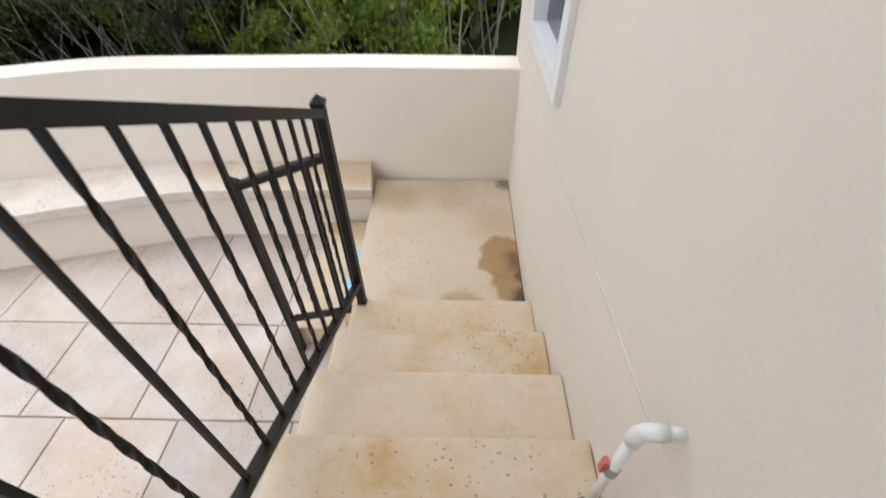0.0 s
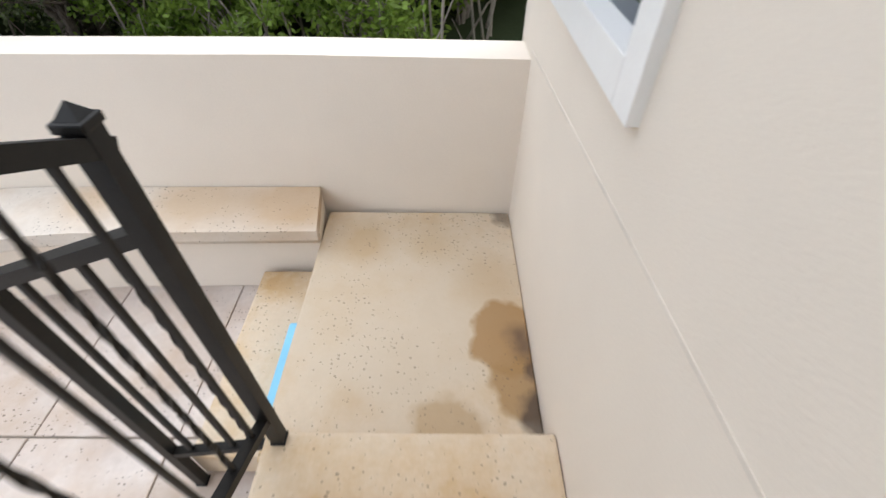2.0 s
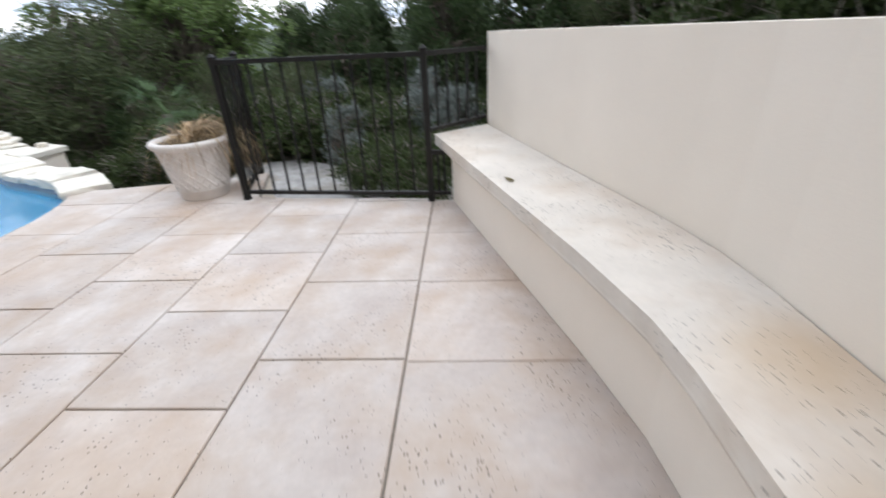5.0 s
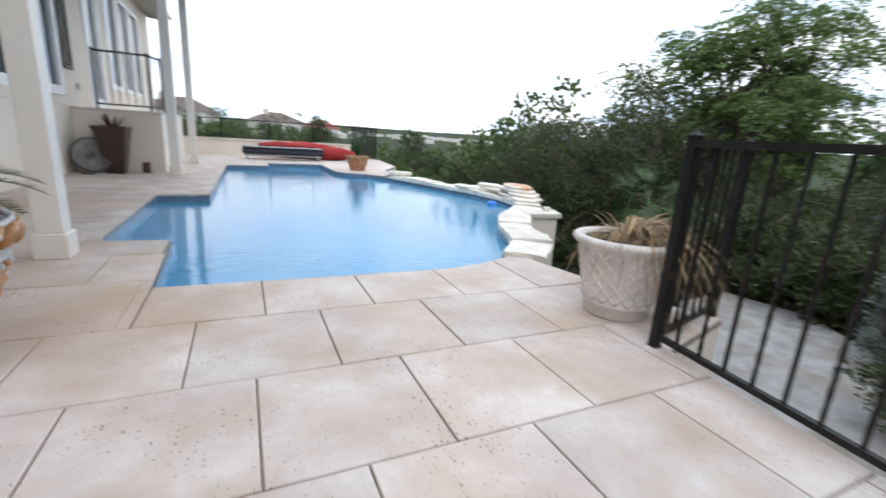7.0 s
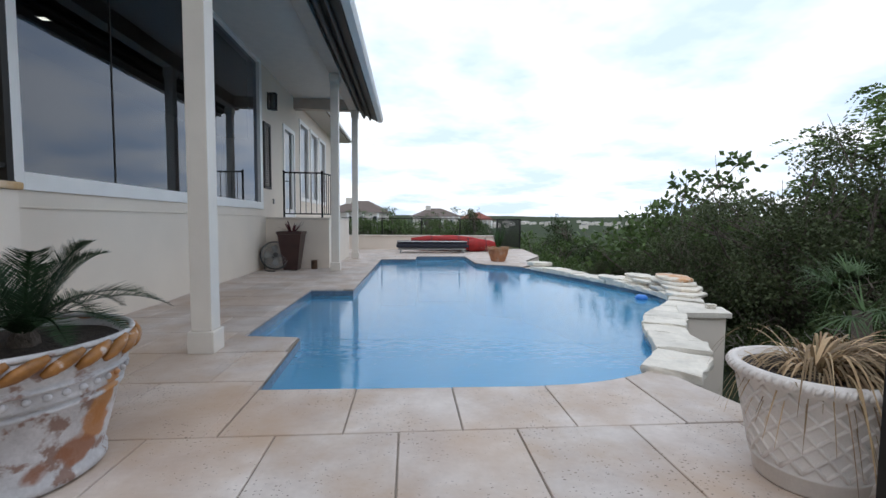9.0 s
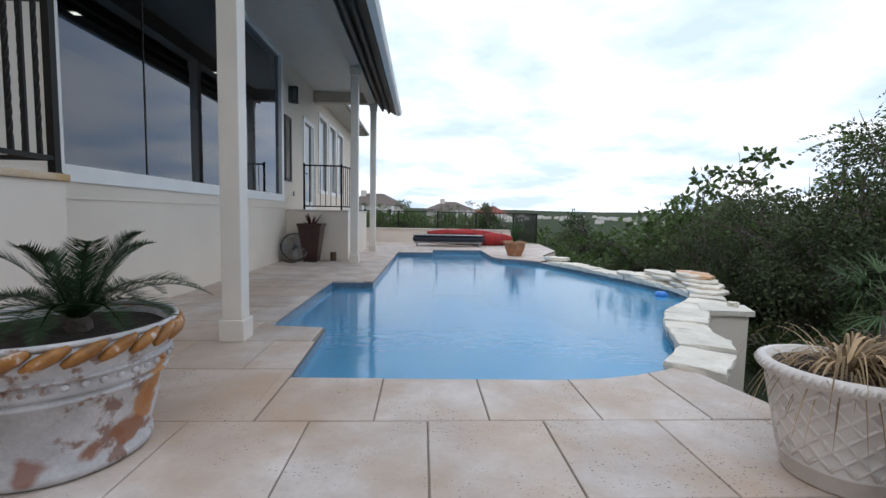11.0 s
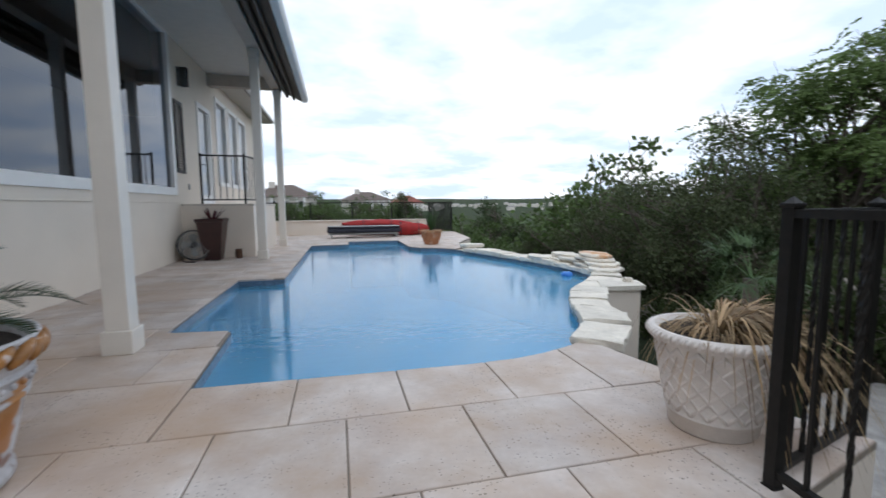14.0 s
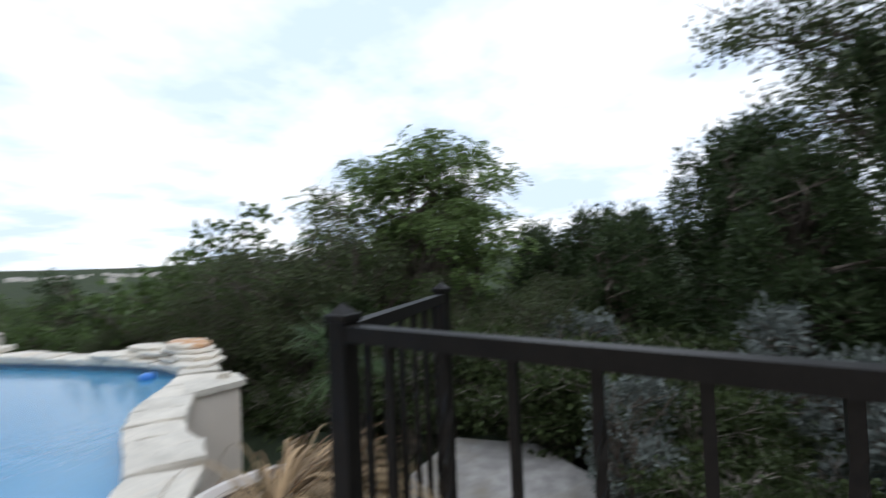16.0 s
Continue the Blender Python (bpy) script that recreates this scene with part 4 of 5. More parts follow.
def tree(name, label, seed, height, radius, clumps, per, leaf, material, kind_="oak", cat="tree"):
    """A tapered trunk with limbs and twigs, and an uneven crown of leaf clumps; its foot at the origin."""
    rng = np.random.default_rng(seed)
    t = thing(name, label, cat)
    bm = bmesh.new()
    stems_ = 3 if kind_ in ("oak", "brush", "silver") else 1
    limbs = []
    r0 = 0.035 * height * (0.7 if stems_ > 1 else 1)
    for s in range(stems_):
        lean = rng.normal(size=2) * 0.10 * height * (1 if stems_ > 1 else 0.4)
        top = np.array([lean[0], lean[1], height * (0.62 if kind_ != "cedar" else 0.92)])
        pts = [np.array([rng.normal() * 0.03, rng.normal() * 0.03, -0.3])] + [top * f + np.array([rng.normal(), rng.normal(), 0]) * 0.02 * height for f in (0.25, 0.5, 0.75, 1.0)]
        tube(bm, [tuple(p) for p in pts], [r0, r0 * 0.8, r0 * 0.6, r0 * 0.42, r0 * 0.2], 7)
        limbs.append(pts)
    part("trunk", bm, BARK if kind_ != "brush" else TWIG, t, "rough grey-brown bark", smooth=True)
    cents = []
    cz = height * 0.60
    while len(cents) < clumps:
        d = unit(rng.normal(size=3))
        lump = 0.80 + 0.45 * noise.noise((d[0] * 1.7 + seed, d[1] * 1.7, d[2] * 1.7))
        if kind_ == "cedar":
            z = rng.uniform(0.05, 0.97)
            rad = radius * (1.03 - z) ** 0.55 * rng.uniform(0.35, 1.0)
            a = rng.uniform(0, 2 * math.pi)
            c = np.array([rad * math.cos(a), rad * math.sin(a), z * height])
        elif kind_ == "feather":
            u, a = rng.uniform(0, 1) ** 0.55, rng.uniform(0, 2 * math.pi)
            wide = radius * (0.92 + 0.2 * math.sin(3 * a + 1.0) + 0.15 * math.sin(5 * a))
            c = np.array([wide * u * math.cos(a), wide * u * math.sin(a), height * (0.95 + 0.05 * math.sin(4 * a + 9 * u) - 0.18 * u * u - 0.60 * rng.uniform(0, 1) ** 1.4)])
        elif kind_ in ("brush", "silver"):
            rr = rng.uniform(0.25, 1) ** 0.5 * lump
            c = np.array([d[0] * radius * rr, d[1] * radius * rr, height * 0.48 + d[2] * height * 0.46 * rr])
        else:
            rr = rng.uniform(0.25, 1) ** 0.45 * lump
            c = np.array([d[0] * radius * rr, d[1] * radius * rr, cz + d[2] * (height - cz) * rr * (1.0 if d[2] > 0 else 1.35)])
        if c[2] < 0.08 * height * (0.4 if kind_ != "oak" else 1):
            continue
        cents.append(c)
    cents = np.array(cents)
    bm = bmesh.new()
    for i in range(clumps):
        pts = limbs[i % len(limbs)]
        c = cents[i]
        f = min(0.95, max(0.15, c[2] / height * 0.85))
        k = f * 4
        k0 = min(3, int(k))
        b0 = pts[k0] + (pts[k0 + 1] - pts[k0]) * (k - k0)
        mid = (b0 + c) / 2 + np.array([rng.normal() * 0.05, rng.normal() * 0.05, 0.04]) * height
        tube(bm, [tuple(b0), tuple(mid), tuple(c)], [r0 * 0.3, r0 * 0.17, 0.008], 5)
        for q in range(3):
            e = c + unit(rng.normal(size=3)) * radius * 0.22
            tube(bm, [tuple((mid + c) / 2), tuple(e)], [0.010, 0.004], 4)
    tagged(part("branch", bm, BARK if kind_ != "brush" else TWIG, t, "bare twigs"), kind="stuff")
    cr = radius * {"oak": 0.27, "cedar": 0.24, "feather": 0.24, "brush": 0.28, "silver": 0.30}[kind_]
    size = cr * rng.uniform(0.65, 1.25, clumps)
    n = clumps * per
    cc, ss = np.repeat(cents, per, 0), np.repeat(size, per)[:, None]
    if kind_ == "feather":
        nf = max(1, per // 14)
        fr = np.repeat(cents, nf, 0) + rng.normal(size=(clumps * nf, 3)) * np.array([0.5, 0.5, 0.22]) * np.repeat(size, nf)[:, None]
        out = unit(np.stack([fr[:, 0], fr[:, 1], np.zeros(len(fr))], 1) * 0.5 + rng.normal(size=(len(fr), 3)) * np.array([1, 1, 0.35]))
        P, D = [], []
        for s in range(14):
            u = (s // 2 + 1) / 7
            base_ = fr + out * (0.36 * u) + np.array([0, 0, -1]) * (0.20 * u * u)
            sd = unit(np.cross(out, np.array([0, 0, 1.0]))) * (1 if s % 2 else -1)
            P.append(base_)
            D.append(unit(sd + out * 0.5 + rng.normal(size=base_.shape) * 0.15))
        pos, dirs = np.concatenate(P), np.concatenate(D)
    else:
        u = unit(rng.normal(size=(n, 3)))
        flat = np.array([1, 1, 0.7]) if kind_ in ("oak", "brush") else np.array([0.8, 0.8, 1.25])
        rad = rng.uniform(0.2, 1.0, (n, 1)) ** 0.45
        # each clump is lobed, not round
        lob = 0.75 + 0.5 * np.sin(u[:, :1] * 5 + cc[:, :1] * 9) * np.sin(u[:, 1:2] * 5 + cc[:, 2:3] * 7)
        pos = cc + u * rad * lob * ss * flat
        dirs = unit(u * 0.7 + rng.normal(size=(n, 3)) * 0.8 + np.array([0, 0, 0.6 if kind_ in ("cedar", "silver") else 0.0]))
    v, f = leaves_quads(pos, dirs, leaf, leaf * {"oak": 0.6, "cedar": 0.32, "feather": 0.42, "brush": 0.5, "silver": 0.4}[kind_], rng)
    mesh_np("crown", v, f, material, t)
    return t


def rot_pose(x, y, z, a, s=1.0):
    return pose(x, y, z, 0, 0, a) @ Matrix.Scale(s, 4)


def place(t, x, y, a=0, s=1.0, z=None):
    t.matrix_basis = rot_pose(x, y, terrain_h(x, y) if z is None else z, a, s)


def again(t, x, y, a, s, z=None):
    m = rot_pose(x, y, terrain_h(x, y) if z is None else z, a)
    c = copy_thing(t, m)
    c.scale = (s, s, s)
    return c


oak = tree("live_oak", "dark green live oak with small leaves on the slope", 3, 5.6, 2.4, 95, 330, 0.066, L_OAK)
place(oak, 7.7, 8.0, 20)
oak2 = tree("live_oak", "airy grey-green oak with light showing through", 8, 5.2, 2.5, 62, 290, 0.068, L_OAK)
place(oak2, 6.9, 10.2, 70, 0.66)
mim = tree("feathery_tree", "tall tree with feathery compound leaves and open crown", 5, 8.9, 2.55, 120, 14 * 32, 0.125, L_MIM, "feather")
place(mim, 10.9, 7.6, 0, 0.97)
cedar = tree("juniper", "dense dark green juniper on the slope", 6, 6.2, 2.1, 110, 190, 0.15, L_CEDAR, "cedar")
place(cedar, 13.5, 3.6, 0)
brush = tree("scrub_bush", "bright green scrub bush with dry stems", 9, 2.0, 1.2, 45, 90, 0.09, L_BRUSH, "brush", cat="bush")
place(brush, 7.4, 1.5, 0, 1.0)
lime = tree("leafy_bush", "lush lime green bush on the bank behind the wall", 14, 1.9, 1.1, 40, 110, 0.10, leaf_mat("lime_leaves", (0.17, 0.26, 0.045), trans=0.35), "brush", cat="bush")
place(lime, -1.6, -2.7, 0, 0.85)
for x, y, a, s in ((-0.6, -2.9, 50, 0.9), (-1.9, -3.4, 100, 1.0), (0.4, -2.6, 160, 0.7), (2.2, -2.9, 220, 0.8), (-0.2, -4.0, 10, 1.1), (-2.4, -4.6, 10, 1.0), (-1.2, -1.95, 30, 0.55), (-2.05, -2.15, 75, 0.6), (-2.75, -2.9, 140, 0.75), (-3.4, -3.4, 200, 0.9), (-0.5, -2.05, 260, 0.5)):
    again(lime, x, y, a, s)
silver = tree("silver_bush", "pale silver-leaved bush beside the gravel", 12, 1.35, 0.5, 26, 120, 0.055, L_SILVER, "silver", cat="bush")
place(silver, 6.75, 2.75, 0, 1.3)
for x, y, a, s in ((5.00, 1.96, 20, 0.95), (5.30, 0.59, 140, 1.1), (6.6, 0.75, 80, 1.35), (6.0, 0.2, 200, 1.1), (5.2, 0.35, 80, 0.9)):
    again(silver, x, y, a, s)
for x, y, a, s in ((8.2, 11.0, 140, 0.70), (6.2, 12.6, 200, 0.33), (9.5, 9.5, 300, 0.95), (9.0, 5.6, 45, 0.85), (7.3, 5.2, 10, 0.55), (10.6, 12.5, 80, 0.8), (7.6, 14.8, 33, 0.38)):
    again(oak, x, y, a, s)
for x, y, a, s in ((8.8, 13.0, 120, 0.62), (13.4, 9.4, 200, 1.1), (7.8, 3.4, 260, 0.58), (11, 15.5, 90, 0.8), (11.6, -2.7, 30, 1.75), (12.9, 6.2, 140, 0.95), (9.6, 6.9, 10, 0.85)):
    again(oak2, x, y, a, s)
for x, y, a, s in ((11.5, 0.2, 50, 1.0), (9.4, -1.9, 120, 1.15), (14.5, 0.8, 190, 1.15), (10.8, 2.6, 250, 0.85), (7.6, 0.4, 310, 0.60), (7.0, -3.4, 15, 1.1), (12.0, -4.0, 60, 1.25), (6.0, -2.2, 100, 0.75), (16, 6, 30, 1.1), (8.4, 2.4, 77, 0.6), (7.2, 6.6, 12, 0.5), (14.8, 5.2, 140, 1.0)):
    again(cedar, x, y, a, s)
for x, y, a, s in ((6.15, 2.3, 40, 0.85), (6.3, 1.5, 80, 0.85), (4.75, 1.35, 10, 0.5), (4.25, 1.05, 200, 0.45), (5.3, -0.7, 160, 0.8), (7.5, 5.2, 200, 0.95), (5.7, 5.2, 290, 0.7), (6.3, 6.1, 20, 0.9), (6.5, 7.4, 50, 0.8), (4.0, -0.85, 10, 0.5), (5.1, 0.9, 70, 0.5), (4.6, 0.15, 170, 0.55), (6.1, 2.75, 60, 0.8), (6.3, 3.4, 150, 0.85), (5.75, 4.5, 210, 0.75), (6.2, 4.2, 330, 0.9), (5.5, 1.5, 300, 0.7), (3.92, 1.38, 30, 0.42), (3.92, 0.96, 110, 0.48), (3.9, 0.75, 70, 0.5), (3.3, 0.7, 170, 0.4)):
    again(brush, x, y, a, s)


gate = thing("garden_gate", "low black iron gate among the bushes below the terrace", "gate")
GZ = terrain_h(6.9, 1.75)
post(gate, 6.2, 1.75, GZ - 0.3, 0.05, 0.05)
post(gate, 5.75, 1.1, GZ - 0.3, -0.1, 0.05)
panel(gate, (6.2, 1.75), (5.75, 1.1), GZ + 0.35, GZ + 0.35, -0.12, -0.12, 6, w=0.014, every=0)


far_oak = tree("hillside_oak", "rounded green oak on the far slope", 23, 5.6, 2.6, 60, 46, 0.20, L_VALLEY)
place(far_oak, 14, 24, 0)
far_cedar = tree("hillside_juniper", "dark juniper on the far slope", 24, 5.6, 2.2, 60, 46, 0.24, L_CEDAR, "cedar")
place(far_cedar, 10, 27, 0)


def scatter():
    rnd = random.Random(21)
    srcs = [far_oak, far_oak, far_cedar]
    # canopy that fills the valley floor
    for k in range(210):
        az = radians(rnd.uniform(-14, 62))
        r = 14.5 + 170 * rnd.random() ** 1.7
        x, y = r * math.sin(az), r * math.cos(az)
        if (x < 6.2 and y < 21.5) or x < -2 and y < 28:
            continue
        s = rnd.uniform(0.75, 1.15) * (1.0 if r < 60 else 1.4)
        src = srcs[rnd.choice((0, 1, 1, 2))]
        top = 5.6 * s
        z = terrain_h(x, y)
        lim = -0.75 - 0.013 * r if az < radians(29) else (1.4 if az < radians(33) else 9)
        again(src, x, y, rnd.uniform(0, 360), s, min(z, lim - top))
    for k in range(110):
        az = radians(rnd.uniform(9, 33))
        r = rnd.uniform(19, 120)
        x, y = r * math.sin(az), r * math.cos(az)
        if x < 6.4 and y < 21.5:
            continue
        s = rnd.uniform(0.55, 0.9) * (1.0 if r < 60 else 1.5)
        again(srcs[rnd.choice((0, 1, 1, 2))], x, y, rnd.uniform(0, 360), s, 1.1 - r * rnd.uniform(0.022, 0.055) - 5.6 * s)
    # tree line round the far houses
    for k in range(64):
        az = radians(rnd.uniform(-16, 11))
        r = rnd.uniform(60, 100)
        x, y = r * math.sin(az), r * math.cos(az)
        s = rnd.uniform(1.0, 1.7)
        again(srcs[rnd.choice((0, 1, 2))], x, y, rnd.uniform(0, 360), s, (rnd.uniform(-1.2, 0.9) if k % 7 else 3.0) - 5.6 * s)
    # brush on the bank behind the garden wall
    for k in range(70):
        x, y = rnd.uniform(-3.6, 5.5), -2.0 - 4.6 * rnd.random() ** 1.3
        src = rnd.choice((brush, brush, brush, oak2))
        s = rnd.uniform(0.55, 0.95) * (0.5 if src is oak2 else 1)
        if x < -2.2 and y > -3.2:
            continue
        again(src, x, y, rnd.uniform(0, 360), s)


scatter()

# dry stems in the bank behind the wall
def stems():
    rng = random.Random(4)
    bm = bmesh.new()
    for k in range(420):
        x, y = rng.uniform(-3.0, 5.0), -1.6 - 3.0 * rng.random()
        z = terrain_h(x, y)
        h = rng.uniform(0.5, 1.5)
        dx, dy = rng.uniform(-0.5, 0.5), rng.uniform(-0.3, 0.4)
        tube(bm, [(x, y, z - 0.05), (x + dx * 0.4, y + dy * 0.4, z + h * 0.55), (x + dx, y + dy, z + h)], [0.012, 0.008, 0.003], 4)
    ob = link("dry_stems", bm, TWIG)
    tagged(ob, "tangle of dry grey stems on the bank", "stems", kind="stuff")


stems()
for i, (x, y, r) in enumerate(((-2.55, -1.75, 0.15), (-2.9, -2.1, 0.16), (-2.3, -2.3, 0.13), (-2.5, -1.5, 0.12))):
    z = terrain_h(x, y)
    poly = [(x + r * math.cos(k * 0.9) * (1 + 0.2 * math.sin(k * 2.3)), y + r * 0.8 * math.sin(k * 0.9)) for k in range(7)]
    stone("bank_rock", poly, z - 0.03, z + r * 0.75, 300 + i, "grey limestone rock on the bank behind the wall", "bank rocks", 0.03)


def frond(bmv, bmf, base, direction, length, droop, leaflet, n, w, rng, up=0.0):
    """A pinnate frond into lists of vertices and faces."""
    d = Vector(direction).normalized()
    side = d.cross(Vector((0, 0, 1))).normalized()
    prev = Vector(base)
    for i in range(n):
        t = (i + 1) / n
        p = Vector(base) + Vector((d.x, d.y, 0)) * length * t + Vector((0, 0, 1)) * (d.z * length * t - droop * t * t)
        ll = leaflet * (math.sin(math.pi * min(0.97, 0.12 + 0.86 * t)) ** 0.6)
        tang = (p - prev).normalized()
        for sgn in (-1, 1):
            q = p + side * sgn * ll * 0.80 + tang * ll * 0.62 + Vector((0, 0, ll * rng.uniform(0.08, 0.30)))
            wv = tang * w
            k = len(bmv)
            bmv += [tuple(p - wv), tuple(p + wv), tuple((p + q) / 2 + wv * 0.9), tuple(q), tuple((p + q) / 2 - wv * 0.9)]
            bmf.append((k, k + 1, k + 2, k + 3, k + 4))
        k = len(bmv)
        up_ = Vector((0, 0, 0.006))
        sw = side * 0.005
        bmv += [tuple(prev - sw), tuple(prev + sw), tuple(p + sw + up_), tuple(p - sw + up_)]
        bmf.append((k, k + 1, k + 2, k + 3))
        prev = p


def sago():
    rng = random.Random(11)
    t = thing("sago_palm", "young green sago palm growing in the painted planter", "palm", at=(-1.27, 3.0, 0.58))
    bm = lathe([(0.05, -0.03), (0.055, 0.02), (0.05, 0.06), (0.03, 0.09), (0.01, 0.10)], 14, wob=lambda a, r, z: 0.008 * math.sin(9 * a))
    part("stem", bm, BARK, t, "scaly brown stem", smooth=True)
    for k in range(22):
        a = 2 * math.pi * (k * 0.382) + rng.uniform(-0.15, 0.15)
        inner = k % 3 == 0
        el = rng.uniform(2.0, 3.2) if inner else rng.uniform(0.7, 1.25)
        L = rng.uniform(0.70, 0.84) if inner else rng.uniform(0.58, 0.76)
        v, f = [], []
        frond(v, f, (0.03 * math.cos(a), 0.03 * math.sin(a), 0.08), (math.cos(a), math.sin(a), el), L, rng.uniform(0.30, 0.40) if inner else rng.uniform(0.34, 0.50), 0.12, 56, 0.0036, rng)
        mesh_np("frond", v, f, L_SAGO, t)
    return t


sago()


def blade(v, f, base, d, length, droop, w, n=8, side=None):
    d = Vector(d).normalized()
    s = side or d.cross(Vector((0, 0, 1))).normalized()
    k0 = len(v)
    for i in range(n + 1):
        t = i / n
        p = Vector(base) + d * length * t - Vector((0, 0, 1)) * droop * t * t
        ww = w * (1 - t) ** 0.7 + 0.0008
        v += [tuple(p - s * ww), tuple(p + s * ww)]
    for i in range(n):
        k = k0 + 2 * i
        f.append((k, k + 1, k + 3, k + 2))


def dry_grass():
    rng = random.Random(17)
    t = thing("withered_grass", "withered straw-coloured grass drooping over the planter", "dead plant", at=(2.44, 2.68, 0.53))
    for clump in range(6):
        v, f = [], []
        for k in range(60):
            wild = k % 6 == 0
            a = rng.uniform(0, 2 * math.pi) if wild else rng.gauss(-0.35, 0.75)
            r = rng.uniform(0.0, 0.16)
            L = rng.uniform(0.18, 0.30) if wild else rng.uniform(0.42, 0.82)
            blade(v, f, (r * math.cos(a) + 0.03, r * math.sin(a), -0.01), (math.cos(a), math.sin(a), rng.uniform(0.6, 1.4)), L, rng.uniform(0.45, 0.95) * L * 1.5, rng.uniform(0.0025, 0.0065), 10)
        mesh_np("grass_clump", v, f, L_DRY if clump % 3 else L_DRY2, t)
    for clump in range(6):
        v, f = [], []
        for k in range(20):
            a = rng.gauss(-0.45, 0.85) if k % 4 else rng.uniform(1.6, 4.6)
            L = rng.uniform(0.55, 0.95) if k % 4 else rng.uniform(0.30, 0.5)
            r = rng.uniform(0.0, 0.10)
            blade(v, f, (r * math.cos(a), r * math.sin(a), 0.0), (math.cos(a), math.sin(a), rng.uniform(1.0, 1.9)), L, L * rng.uniform(0.95, 1.45), rng.uniform(0.004, 0.008), 12)
        mesh_np("long_blades", v, f, L_STRAW, t, "long pale straw blades")
    v, f = [], []
    for k in range(90):
        a = rng.uniform(0, 2 * math.pi)
        r = 0.27 * rng.random() ** 0.5
        blade(v, f, (r * math.cos(a), r * math.sin(a), 0.0), (rng.uniform(-1, 1), rng.uniform(-1, 1), 0.25), 0.12, 0.05, 0.004, 3)
    mesh_np("thatch", v, f, L_DRY, t)


dry_grass()


def fan_palm():
    rng = random.Random(31)
    x, y = 4.22, 4.02
    t = thing("fan_palm", "green fan palm growing below the terrace edge", "palm", at=(x, y, terrain_h(x, y)))
    h = 0.50 - terrain_h(x, y)
    bm = bmesh.new()
    tube(bm, [(0, 0, -0.2), (0.02, 0, h * 0.5), (0, 0.02, h)], [0.09, 0.08, 0.06], 9)
    part("trunk", bm, BARK, t, "fibrous brown trunk", smooth=True)
    for k in range(15):
        a = 2 * math.pi * k * 0.382
        el = rng.uniform(-0.1, 1.5)
        d = Vector((math.cos(a), math.sin(a), el)).normalized()
        c = Vector((0, 0, h)) + d * rng.uniform(0.22, 0.40)
        v, f = [], []
        blade(v, f, (0, 0, h), d, (c - Vector((0, 0, h))).length, 0.0, 0.008, 3)
        s = d.cross(Vector((0, 0, 1))).normalized()
        up = s.cross(d)
        for j in range(23):
            b_ = (j - 11) / 11 * 1.15
            dd = d * math.cos(b_) + (s * 0.9 + up * 0.25 * (1 if j % 2 else -1)) * math.sin(b_)
            blade(v, f, c, dd, rng.uniform(0.26, 0.36) * (1.15 - 0.3 * abs(b_)), rng.uniform(0.06, 0.16), 0.006, 5)
        mesh_np("fan_leaf", v, f, L_FAN, t)


fan_palm()

# gravel shelf behind the fence
GRAVEL = mat("white_gravel", (0.36, 0.345, 0.33), 0.95, stain=((0.24, 0.21, 0.16), 1.6, 0.5, 0.68, 0.8), var=0.25, scale=6, fine=70, bump=0.9, dist=0.02)
poly = [(2.15, 0.6), (3.2, -0.1), (4.4, -0.6), (4.7, 0.5), (4.85, 1.6), (5.25, 2.2), (5.75, 2.95), (5.5, 3.75), (4.7, 3.75), (4.0, 3.35), (3.2, 2.6), (2.4, 2.2)]
g = link("gravel_path", prism(poly, lambda x, y: terrain_h(x, y) - 0.9, lambda x, y: -0.56 + 0.05 * noise.noise((x, y, 3))), GRAVEL)
tagged(g, "pale limestone gravel path below the terrace", "gravel", kind="structure")

# ---- things by the house ----
TERRA = mat("terracotta", (0.45, 0.20, 0.10), 0.75, var=0.2, scale=8, fine=50, bump=0.2, stain=((0.6, 0.5, 0.42), 5, 0.55, 0.7, 0.5))
MAROON = mat("maroon_glaze", (0.045, 0.018, 0.016), 0.35, var=0.2, scale=6)
GREY = mat("grey_plastic", (0.30, 0.30, 0.29), 0.5, var=0.1)
DGREY = mat("dark_plastic", (0.06, 0.06, 0.06), 0.5, var=0.1)

tp = thing("tall_planter", "tall tapered dark maroon planter against the landing", "planter", at=(-2.28, 11.62, 0))
bm = bmesh.new()
for w, z in ((0.16, 0.0), (0.27, 0.86), (0.29, 0.87), (0.29, 0.93), (0.25, 0.93), (0.24, 0.85)):
    ring = [bm.verts.new((sx * w, sy * w, z)) for sx, sy in ((-1, -1), (1, -1), (1, 1), (-1, 1))]
    if z or w != 0.16:
        for k in range(4):
            bm.faces.new((prev_ring[k], prev_ring[(k + 1) % 4], ring[(k + 1) % 4], ring[k]))
    else:
        bm.faces.new(ring[::-1])
    prev_ring = ring
bm.faces.new(prev_ring)
part("body", bevel_all(bm, 0.008), MAROON, tp)
bro = thing("bromeliad", "spiky dark maroon plant in the tall planter", "plant", at=(-2.28, 11.62, 0.86))
rng_b = random.Random(5)
for k in range(16):
    a = 2 * math.pi * k / 16 + rng_b.uniform(-0.2, 0.2)
    v, f = [], []
    blade(v, f, (0.04 * math.cos(a), 0.04 * math.sin(a), 0), (math.cos(a), math.sin(a), rng_b.uniform(0.6, 2.2)), rng_b.uniform(0.38, 0.52), 0.10, 0.030, 7)
    mesh_np("leaf", v, f, L_RED, bro)

